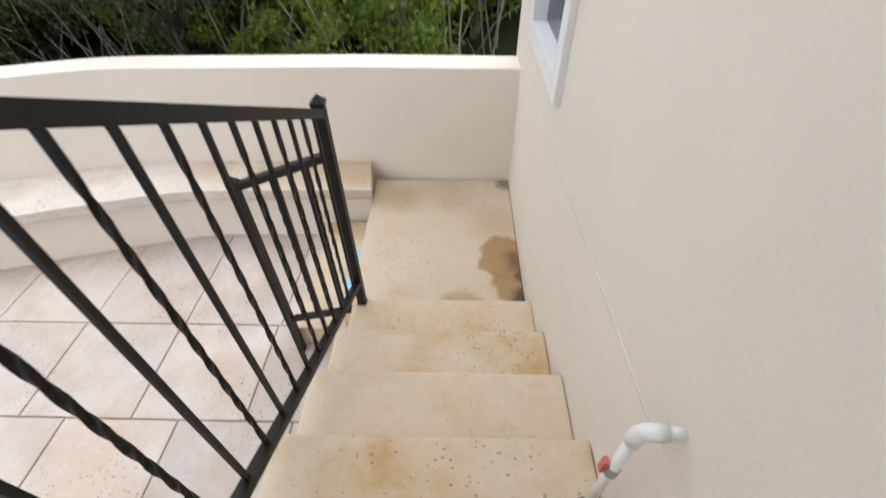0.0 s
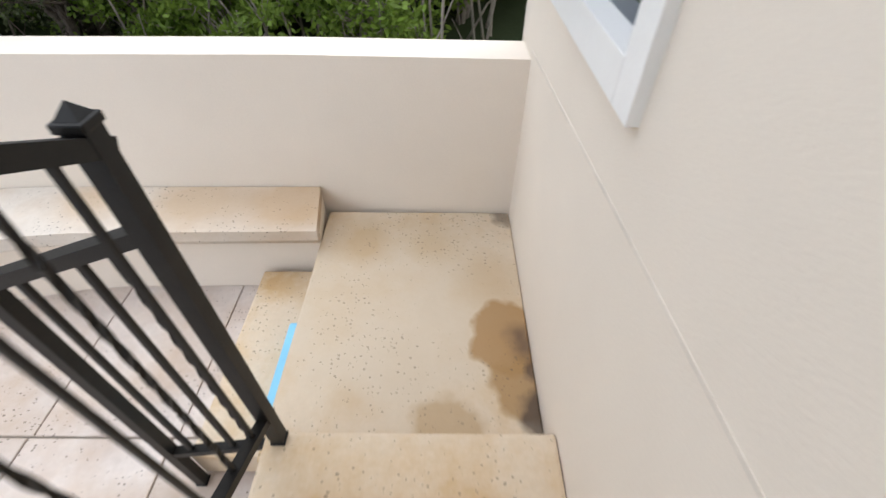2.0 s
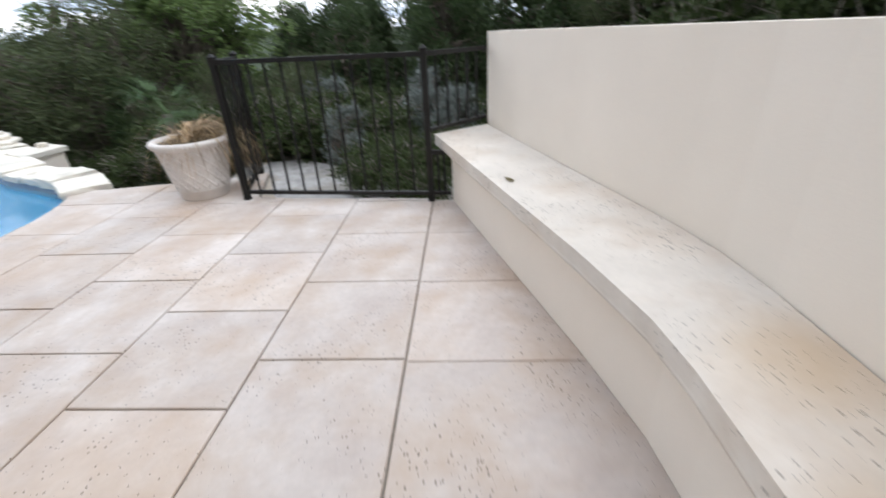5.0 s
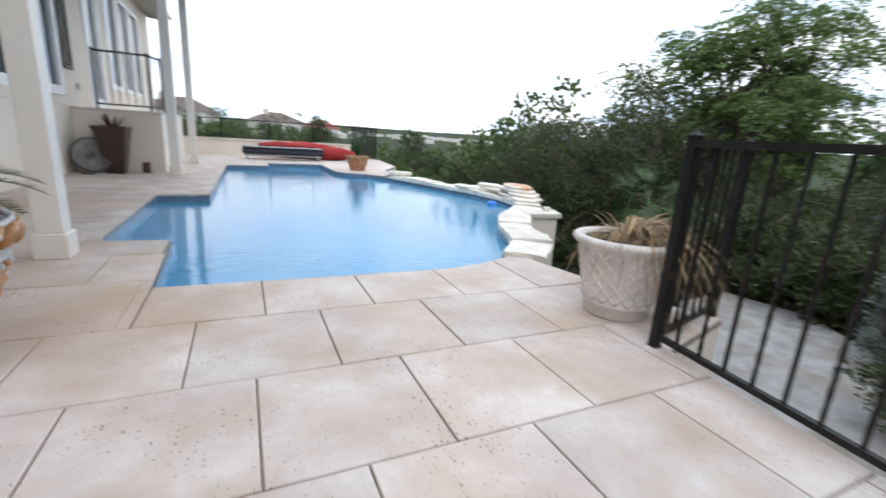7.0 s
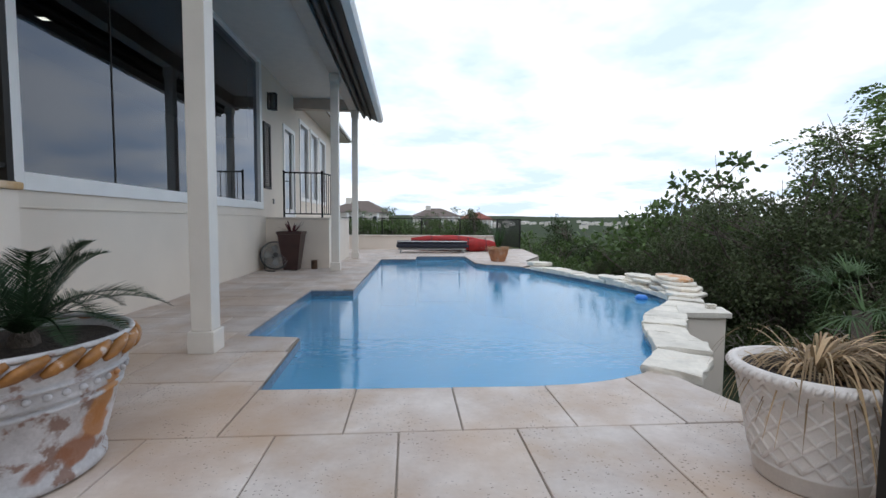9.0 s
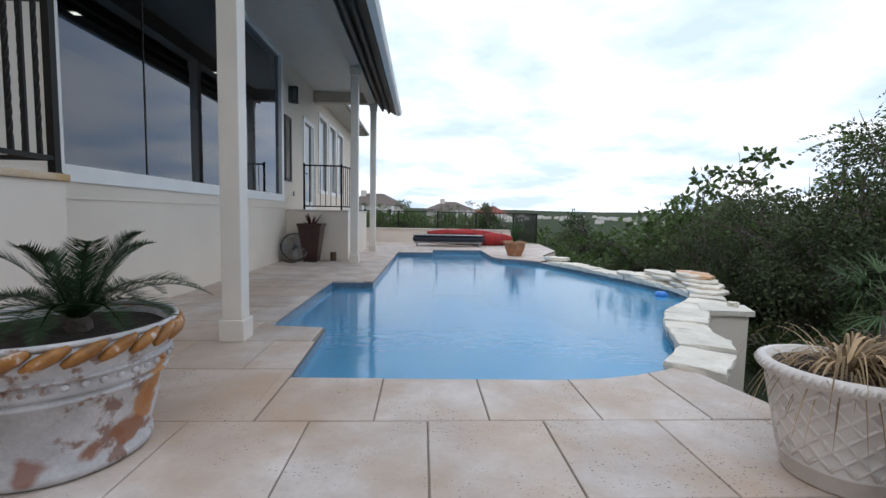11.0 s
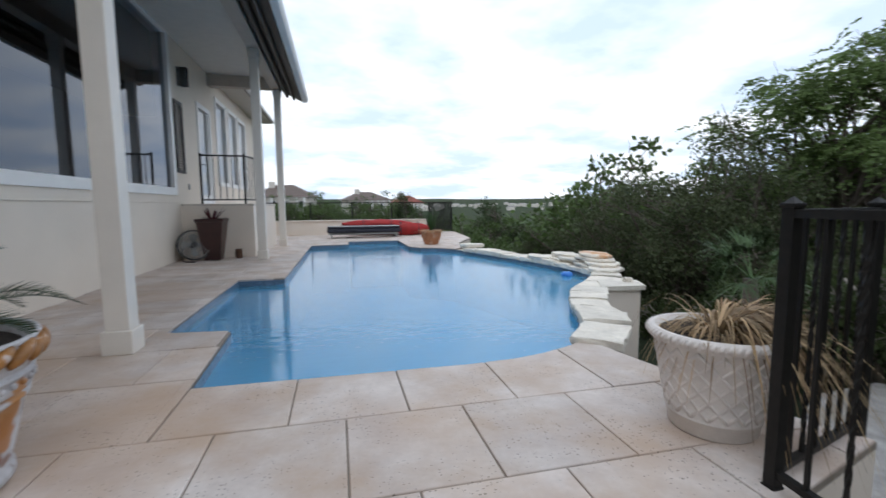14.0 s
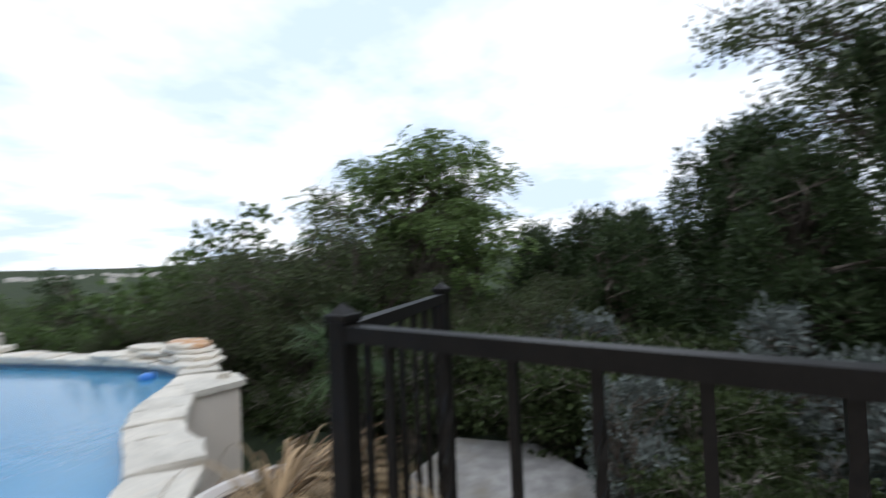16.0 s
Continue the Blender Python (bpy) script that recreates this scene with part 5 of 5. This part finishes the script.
fan = thing("floor_fan", "round grey wire-guard floor fan leaning by the wall", "fan", at=(-2.62, 11.42, 0))
FR = 0.30
FC_ = Vector((0, 0, 0.36))
AX = Vector((0.42, -0.85, 0.30)).normalized()
U = AX.cross(Vector((0, 0, 1))).normalized()
V = U.cross(AX)
for off_, name_ in ((0.07, "front_guard"), (-0.07, "rear_guard")):
    bm = bmesh.new()
    c0 = FC_ + AX * off_
    for rr in (1.0, 0.8, 0.6, 0.4, 0.22):
        tube(bm, [tuple(c0 + (U * math.cos(a) + V * math.sin(a)) * FR * rr + AX * (0.02 * (1 - rr) * (1 if off_ > 0 else -1))) for a in [2 * math.pi * k / 36 for k in range(36)]], 0.006 if rr == 1 else 0.004, 5, closed=True)
    for k in range(30):
        a = 2 * math.pi * k / 30
        e = U * math.cos(a) + V * math.sin(a)
        tube(bm, [tuple(c0 + e * FR * 0.12), tuple(c0 + e * FR)], 0.003, 4)
    part(name_, bm, GREY, fan)
bm = bmesh.new()
tube(bm, [tuple(FC_ + AX * 0.08), tuple(FC_ - AX * 0.16)], [0.055, 0.07], 16)
part("motor", bm, DGREY, fan, smooth=True)
for k in range(4):
    a0 = k * math.pi / 2
    bm = bmesh.new()
    vs = []
    for r, da, tw in ((0.05, -0.3, -0.015), (0.24, -0.32, -0.03), (0.26, 0.1, 0.0), (0.22, 0.45, 0.03), (0.05, 0.3, 0.015)):
        vs.append(bm.verts.new(FC_ + (U * math.cos(a0 + da) + V * math.sin(a0 + da)) * r + AX * tw))
    f_ = bm.faces.new(vs)
    bmesh.ops.solidify(bm, geom=[f_], thickness=0.004)
    part("fan_blade", bm, GREY, fan)
bm = bmesh.new()
tube(bm, [tuple(FC_ + (U * math.cos(a) + V * math.sin(a)) * (FR + 0.03)) for a in [math.pi * 2 * k / 32 for k in range(32)]], 0.02, 8, closed=True)
part("hoop", bm, DGREY, fan, smooth=True)
bm = bmesh.new()
for sx in (-1, 1):
    b0 = FC_ + U * (FR * 0.8) * sx
    tube(bm, [tuple(b0 + V * -0.05), (b0.x, b0.y, 0.02), (b0.x + 0.12, b0.y - 0.14, 0.014), (b0.x + 0.3, b0.y - 0.2, 0.014)], 0.013, 6)
part("stand", bm, DGREY, fan)

tin = thing("ash_can", "small rusty metal can on the paving", "can", at=(-1.78, 11.75, 0))
part("can_body", lathe([(0.07, 0), (0.075, 0.005), (0.075, 0.2), (0.08, 0.205), (0.08, 0.215), (0.07, 0.215), (0.068, 0.02), (0.01, 0.02)], 20), mat("rusty_metal", (0.16, 0.10, 0.07), 0.6, 0.5, var=0.3), tin, smooth=True)

lamp = thing("wall_lamp", "black square lantern lamp on the house wall", "lamp", at=(WX, 12.3, 4.2))
part("backplate", box(0.0, 0.02, -0.07, 0.07, -0.22, 0.2, 0.004), IRON, lamp)
part("bracket", box(0.02, 0.12, -0.012, 0.012, 0.14, 0.165, 0.003), IRON, lamp)
bm = bmesh.new()
for sx in (0.07, 0.20):
    for sy in (-0.065, 0.065):
        bar(bm, (sx, sy, -0.2), (sx, sy, 0.16), 0.014)
put_box(bm, 0.055, 0.215, -0.08, 0.08, 0.16, 0.19, 0.005)
put_box(bm, 0.055, 0.215, -0.08, 0.08, -0.225, -0.2, 0.005)
part("cage", bm, IRON, lamp)
part("lamp_glass", box(0.075, 0.195, -0.06, 0.06, -0.198, 0.158), GLASS, lamp)

shut = thing("louvered_shutter", "narrow dark brown louvered shutter on the wall", "shutter", at=(WX, 12.1, 1.98))
SH = mat("dark_brown_paint", (0.05, 0.042, 0.036), 0.6, var=0.15)
bm = bmesh.new()
put_box(bm, 0.0, 0.04, -0.26, -0.20, 0, 1.62, 0.003)
put_box(bm, 0.0, 0.04, 0.20, 0.26, 0, 1.62, 0.003)
put_box(bm, 0.0, 0.04, -0.199, 0.199, 0, 0.07, 0.003)
put_box(bm, 0.0, 0.04, -0.199, 0.199, 1.55, 1.62, 0.003)
part("shutter_frame", bm, SH, shut)
for k in range(26):
    bm = bmesh.new()
    bar(bm, (0.02, -0.2, 0.10 + k * 0.056), (0.02, 0.2, 0.10 + k * 0.056), 0.045, 0.012)
    part("slat", bm, SH, shut)
outl = link("wall_outlet", box(WX, WX + 0.03, 12.55, 12.63, 1.62, 1.75, 0.006), GREY)
tagged(outl, "small grey outdoor outlet box on the wall", "outlet")

hd = part("handle", tube(bmesh.new(), [(WX + 0.0, 13.74, 2.32), (WX + 0.06, 13.74, 2.32), (WX + 0.06, 13.86, 2.32)], 0.012, 8), IRON, door, "black lever handle", smooth=True)
# white sheets added behind the panes to imitate the sky reflected in them
PALE_BACKING = mat("pale_backing", (0.80, 0.80, 0.80), 0.8, var=0.04)
for o in (OPEN_DOOR, *OPEN_W):
    bm = bmesh.new()
    n = 40
    va = [bm.verts.new((WX - 0.075 + 0.012 * math.sin(k * 0.9), o[0] + (o[1] - o[0]) * k / n, o[2])) for k in range(n + 1)]
    vb = [bm.verts.new((WX - 0.075 + 0.012 * math.sin(k * 0.9), o[0] + (o[1] - o[0]) * k / n, o[3])) for k in range(n + 1)]
    for k in range(n):
        bm.faces.new((va[k], va[k + 1], vb[k + 1], vb[k]))
    c_ = link("curtain", bm, PALE_BACKING)
    tagged(c_, "white rippled sheet added behind the glass as pale sky reflection", "curtain", "house curtains")

# roof of the house beyond the porch
hr = thing("house_roof", "brown shingle roof with a white gutter", "roof", kind="structure")
bm = bmesh.new()
for y0, y1, xe, ze in ((15.5, 22.4, -2.3, 4.95), (-1.6, 2.35, -2.4, 5.2)):
    sec = [(xe, ze), (xe, ze + 0.16), (-7.6, ze + 2.6), (-12.6, ze + 0.2), (-12.6, ze), (-7.6, ze + 2.3)]
    va = [bm.verts.new((x, y0, z)) for x, z in sec]
    vb = [bm.verts.new((x, y1, z)) for x, z in sec]
    bm.faces.new(va)
    bm.faces.new(vb[::-1])
    for i in range(len(sec)):
        j = (i + 1) % len(sec)
        bm.faces.new((va[i], va[j], vb[j], vb[i]))
part("shingles", bm, SHINGLE, hr)
part("soffit", box(-3.0, -2.32, 15.5, 22.4, 4.93, 4.95), SOFFIT, hr)
part("gutter", box(-2.295, -2.19, 15.5, 22.45, 4.96, 5.08, 0.02), WHITE, hr, "white gutter")
bm = bmesh.new()
sec = [(-3.0, 5.8), (-3.0, 6.0), (-7.6, 7.8), (-12.6, 5.4), (-12.6, 5.2), (-7.6, 7.5)]
va = [bm.verts.new((x, 2.36, z)) for x, z in sec]
vb = [bm.verts.new((x, 15.49, z)) for x, z in sec]
bm.faces.new(va)
bm.faces.new(vb[::-1])
for i in range(len(sec)):
    j = (i + 1) % len(sec)
    bm.faces.new((va[i], va[j], vb[j], vb[i]))
part("main_shingles", bm, SHINGLE, hr)
gable = link("wall_upper", box(WX - 0.25, WX - 0.002, 2.4, 15.4, 5.201, 5.85), STUCCO_HOUSE)
tagged(gable, "stucco wall above the porch ceiling", "wall", kind="structure")

# recessed lights in the room behind the picture window
GLOW = bpy.data.materials.new("lamp_glow")
GLOW.use_nodes = True
gb = GLOW.node_tree.nodes["Principled BSDF"]
gb.inputs["Emission Color"].default_value, gb.inputs["Emission Strength"].default_value = (1.0, 0.9, 0.75, 1), 3.0
for x, y in ((-6.3, 9.8), (-5.2, 13.2)):
    d = thing("ceiling_light", "small recessed square light in the room ceiling", "lamp", "room lights", at=(x, y, 4.945))
    part("trim_ring", box(-0.09, 0.09, -0.09, 0.09, -0.012, 0.004, 0.003), WHITE, d)
    part("lens", box(-0.065, 0.065, -0.065, 0.065, -0.016, -0.0125), GLOW, d)

# pipe through the stair wall
PVC = mat("white_pvc", (0.78, 0.77, 0.74), 0.35, var=0.04)
pp = thing("drain_pipe", "short white plastic drain pipe with a red valve beside the steps", "pipe", at=(WX + 0.008, 1.845, 1.662))
bm = bmesh.new()
tube(bm, [(-0.01, 0.02, 0.0), (0.028, 0.02, 0.0)], 0.0135, 14)
part("stub", bm, PVC, pp, smooth=True)
bm = bmesh.new()
tube(bm, [(0.024, 0.02, 0.0), (0.048, 0.018, -0.002), (0.062, 0.014, -0.012), (0.068, 0.01, -0.03), (0.068, 0.008, -0.07)], [0.0175, 0.018, 0.0185, 0.018, 0.0175], 14)
part("elbow", bm, PVC, pp, smooth=True)
bm = bmesh.new()
tube(bm, [(0.068, 0.008, -0.065), (0.055, -0.005, -0.567)], 0.0135, 14)
part("pipe", bm, PVC, pp, smooth=True)
bm = bmesh.new()
tube(bm, [(0.064, 0.004, -0.22), (0.063, 0.003, -0.26)], 0.0165, 14)
part("valve_ring", bm, GREY, pp, "grey plastic valve ring", smooth=True)
part("valve_handle", bevel_all(prism([(0.082, -0.008), (0.094, -0.008), (0.094, 0.008), (0.082, 0.008)], -0.25, -0.19), 0.003), mat("red_plastic", (0.60, 0.14, 0.12), 0.5, var=0.1), pp, "red valve handle")
# thin near-black disc: the shade of the pipe hole as colour, nothing is cut
bm = lathe([(0.026, -0.5665), (0.026, -0.5635), (0.015, -0.563)], 20)
bmesh.ops.translate(bm, verts=bm.verts, vec=(0.055, -0.005, 0.0))
part("drain_hole", bm, UNLIT_BLACK, pp, "near-black disc for the shade in the hole round the pipe")

# foam strip on the low step
strip_ob = link("foam_strip", box(-1.892, -1.835, 0.0, 0.50, 0.186, 0.305, 0.014), mat("blue_foam", (0.22, 0.56, 0.80), 0.6, var=0.06))
tagged(strip_ob, "light blue foam strip against the landing edge", "foam strip")
# belt line of the stair wall: its soft shadow put in as a darker bar
hb = bmesh.new()
bar(hb, (WX, -0.78, 1.33), (WX, 2.30, 1.57), 0.004, 0.012)
part("stair_joint", hb, mat("stucco_shadow_line", (0.71, 0.64, 0.555), 0.95, var=0.08), belt, "slightly darker bar for the shadow line on the stair wall")
leafs = thing("fallen_leaf", "dry curled leaf on the bench seat", "leaf", at=(0.92, -0.10, 0.527))
v, f = [], []
blade(v, f, (0, 0, 0.004), (1, 0.4, 0.12), 0.09, 0.012, 0.018, 6)
mesh_np("leaf_blade", v, f, leaf_mat("dead_leaf", (0.16, 0.13, 0.06)), leafs)

# ---- far end of the terrace ----
fw = thing("low_wall", "low cream stucco wall with a stone cap at the terrace end", "wall", kind="structure")
part("wall_body", box(-3.0, 4.3, 19.5, 19.72, -0.05, 0.54), STUCCO, fw)
part("cap_slab", box(-3.02, 4.33, 19.46, 19.76, 0.542, 0.60, 0.012), CAPSTONE, fw)
ff = thing("far_fence", "black iron fence along the end of the terrace", "fence")
for x in (-2.3, -0.6, 1.1, 2.8, 4.45, 5.5):
    post(ff, x, 19.85, -0.6, 1.32, 0.05)
panel(ff, (-2.3, 19.85), (4.45, 19.85), 0.1, 0.1, 1.32, 1.32, 44, every=0, w=0.010)
panel(ff, (4.45, 19.85), (5.5, 19.85), 0.1, 0.1, 1.32, 1.32, 22, every=0, w=0.028)

NAVY = mat("navy_fabric", (0.022, 0.025, 0.04), 0.8, var=0.2, scale=6, fine=80, bump=0.3)
lg = thing("folded_lounger", "folded pool lounger with navy cushions and white piping", "lounger", at=(1.45, 17.5, 0))
part("cushion", box(-1.36, 1.36, -0.32, 0.32, 0.20, 0.34, 0.05), NAVY, lg)
part("top_cushion", box(-1.34, 1.34, -0.30, 0.30, 0.345, 0.45, 0.045), NAVY, lg)
for z in (0.44,):
    bm = bmesh.new()
    tube(bm, [(-1.30, -0.29, z), (1.30, -0.29, z)], 0.012, 6)
    part("piping", bm, WHITE, lg, "white piping")
part("rail", box(-1.3, 1.3, -0.28, -0.24, 0.12, 0.17, 0.008), GREY, lg)
part("rail", box(-1.3, 1.3, 0.24, 0.28, 0.12, 0.17, 0.008), GREY, lg)
for x in (-1.2, 1.2):
    for y in (-0.26, 0.26):
        part("leg", box(x - 0.03, x + 0.03, y - 0.02, y + 0.02, 0, 0.12, 0.004), GREY, lg)

RED = mat("red_canvas", (0.34, 0.016, 0.014), 0.75, var=0.2, scale=5, fine=60, bump=0.3, dist=0.01)


def bundle(name, label, x0, x1, y, z0, h, w, seed):
    bm = bmesh.new()
    rings = []
    for i in range(25):
        t = i / 24
        e = (math.sin(math.pi * min(0.96, max(0.04, t)))) ** 0.45
        ring = []
        for k in range(18):
            a = 2 * math.pi * k / 18
            fold = 1 + 0.16 * noise.noise((t * 5, math.cos(a) * 1.6 + seed, math.sin(a) * 1.6))
            zz = z0 + h * 0.5 + math.sin(a) * h * 0.5 * e * fold
            ring.append(bm.verts.new((x0 + (x1 - x0) * t, y + math.cos(a) * w * 0.5 * e * fold, max(0.005, zz))))
        rings.append(ring)
    for a, b in zip(rings, rings[1:]):
        for k in range(18):
            bm.faces.new((a[k], a[(k + 1) % 18], b[(k + 1) % 18], b[k]))
    bm.faces.new(rings[0][::-1])
    bm.faces.new(rings[-1])
    t_ = thing(name, label, "canvas bundle", at=(0, 0, 0))
    part("canvas", bm, RED, t_, smooth=True)
    for f_ in (0.3, 0.7):
        bm = bmesh.new()
        xx = x0 + (x1 - x0) * f_
        tube(bm, [(xx, y + math.cos(a) * w * 0.54, max(0.02, z0 + h * 0.5 + math.sin(a) * h * 0.54)) for a in [2 * math.pi * k / 20 for k in range(20)]], 0.012, 5, closed=True)
        part("strap", bm, NAVY, t_, "dark strap")


bundle("folded_canopy", "folded red canvas canopy lying on the terrace", 0.65, 3.4, 18.6, 0.28, 0.36, 0.7, 1)
bundle("folded_canopy", "flattened red canvas roll under the bundles", 0.9, 4.0, 18.62, 0.0, 0.33, 0.8, 3)
bundle("folded_canopy", "loose red canvas bundle beside the low wall", 2.4, 4.15, 18.12, 0.0, 0.52, 0.5, 7)

tpot = thing("terracotta_pot", "round terracotta pot with a lip on the far paving", "pot", at=(3.28, 13.9, 0))
part("pot_body", lathe([(0.20, 0), (0.21, 0.01), (0.30, 0.25), (0.31, 0.36), (0.33, 0.37), (0.33, 0.43), (0.30, 0.43), (0.29, 0.36), (0.05, 0.36)], 40), TERRA, tpot, smooth=True)
yu = thing("yucca", "spiky grey-green yucca with a dry skirt in the pot", "plant", at=(3.28, 13.9, 0.37))
rng_y = random.Random(8)
v, f = [], []
for k in range(44):
    a = rng_y.uniform(0, 2 * math.pi)
    blade(v, f, (0.02 * math.cos(a), 0.02 * math.sin(a), 0.0), (math.cos(a) * 0.35, math.sin(a) * 0.35, rng_y.uniform(0.7, 2.0)), rng_y.uniform(0.6, 0.98), 0.05, 0.016, 5)
mesh_np("leaf_rosette", v, f, L_PALM, yu)
v, f = [], []
for k in range(60):
    a = rng_y.uniform(0, 2 * math.pi)
    blade(v, f, (0.05 * math.cos(a), 0.05 * math.sin(a), 0.05), (math.cos(a), math.sin(a), 0.35), rng_y.uniform(0.4, 0.62), 0.25, 0.012, 6)
mesh_np("dry_skirt", v, f, L_DRY, yu, "dry straw skirt")

# ---- far houses ----
CREAM = mat("far_stucco", (0.62, 0.58, 0.52), 0.9, var=0.05)
BROWNROOF = mat("brown_tiles", (0.13, 0.10, 0.085), 0.9, var=0.2)
REDROOF = mat("red_tiles", (0.22, 0.07, 0.05), 0.9, var=0.2)
WDARK = mat("dark_window", (0.03, 0.035, 0.045), 0.2, var=0.1)


def far_house(x, y, w, d, z0, eave, ridge, roofm, label, a):
    h = thing("house", label, "house", at=(x, y, 0))
    h.rotation_euler = (0, 0, radians(a))
    part("wall", box(-w / 2, w / 2, -d / 2, d / 2, z0, eave, 0.0), CREAM, h)
    bm = bmesh.new()
    o = 0.9
    vs = [bm.verts.new(p) for p in ((-w / 2 - o, -d / 2 - o, eave), (w / 2 + o, -d / 2 - o, eave), (w / 2 + o, d / 2 + o, eave), (-w / 2 - o, d / 2 + o, eave), (-w * 0.16, 0, ridge), (w * 0.16, 0, ridge))]
    for q in ((0, 1, 5, 4), (1, 2, 5), (2, 3, 4, 5), (3, 0, 4), (3, 2, 1, 0)):
        bm.faces.new([vs[i] for i in q])
    roof_ = part("roof", bm, roofm, h)
    part("chimney", box(-w * 0.26, -w * 0.26 + 1.3, -1.6, -0.4, eave + 0.5, ridge + 0.7, 0.05), CREAM, roof_)
    n = max(3, int(w / 3))
    for lv in range(2):
        zb = eave - 2.6 - lv * 3.3
        for k in range(n):
            xx = -w / 2 + w * (k + 0.5) / n
            wi = part("window", box(xx - 0.6, xx + 0.6, -d / 2 - 0.04, -d / 2 + 0.1, zb, zb + 1.7, 0.0), WDARK, h)
            part("window_frame", box(xx - 0.72, xx + 0.72, -d / 2 - 0.02, -d / 2 + 0.08, zb - 0.12, zb + 1.82), WHITE, wi)
    for k in range(5):
        xx = -w * 0.1 + w * 0.55 * k / 4
        part("balcony_post", box(xx - 0.2, xx + 0.2, -d / 2 - 2.2, -d / 2 - 1.8, z0, eave - 0.1), WHITE, h)
    part("balcony", box(-w * 0.13, w * 0.48, -d / 2 - 2.3, -d / 2 - 0.05, eave - 3.5, eave - 3.2), WHITE, h)


far_house(-11.5, 112, 13, 10, -9, 3.2, 6.2, BROWNROOF, "two-storey cream house with a brown hip roof and balconies", -8)
far_house(8.3, 128, 11.5, 10, -9, 2.6, 5.0, BROWNROOF, "cream hillside house with a brown roof and white posts", 10)
far_house(23.5, 150, 10, 9, -10, 1.8, 4.4, REDROOF, "cream house with a red tile roof", 0)


def town():
    rnd = random.Random(77)
    b0 = None
    for k in range(90):
        az = radians(rnd.uniform(11, 38))
        r = rnd.uniform(800, 1900)
        x, y = r * math.sin(az), r * math.cos(az)
        z = terrain_h(x, y) + 4.0
        if b0 is None:
            b0 = thing("far_building", "small pale building on the far hillside", "building", "far buildings", at=(x, y, z))
            part("wall", box(-9, 9, -6, 6, -14, 4), CREAM, b0)
            bm = bmesh.new()
            vs = [bm.verts.new(p) for p in ((-9.6, -6.6, 4), (9.6, -6.6, 4), (9.6, 6.6, 4), (-9.6, 6.6, 4), (-5, 0, 6.6), (5, 0, 6.6))]
            for q in ((0, 1, 5, 4), (1, 2, 5), (2, 3, 4, 5), (3, 0, 4), (3, 2, 1, 0)):
                bm.faces.new([vs[i] for i in q])
            part("roof", bm, mat("pale_roof", (0.42, 0.40, 0.39), 0.8, var=0.15, per=0.5), b0)
        else:
            s = rnd.uniform(0.35, 1.0)
            c = copy_thing(b0, pose(x, y, z, 0, 0, rnd.uniform(-40, 40)))
            c.scale = (s, s, s)


town()

# ---- paving slabs ----
pave()
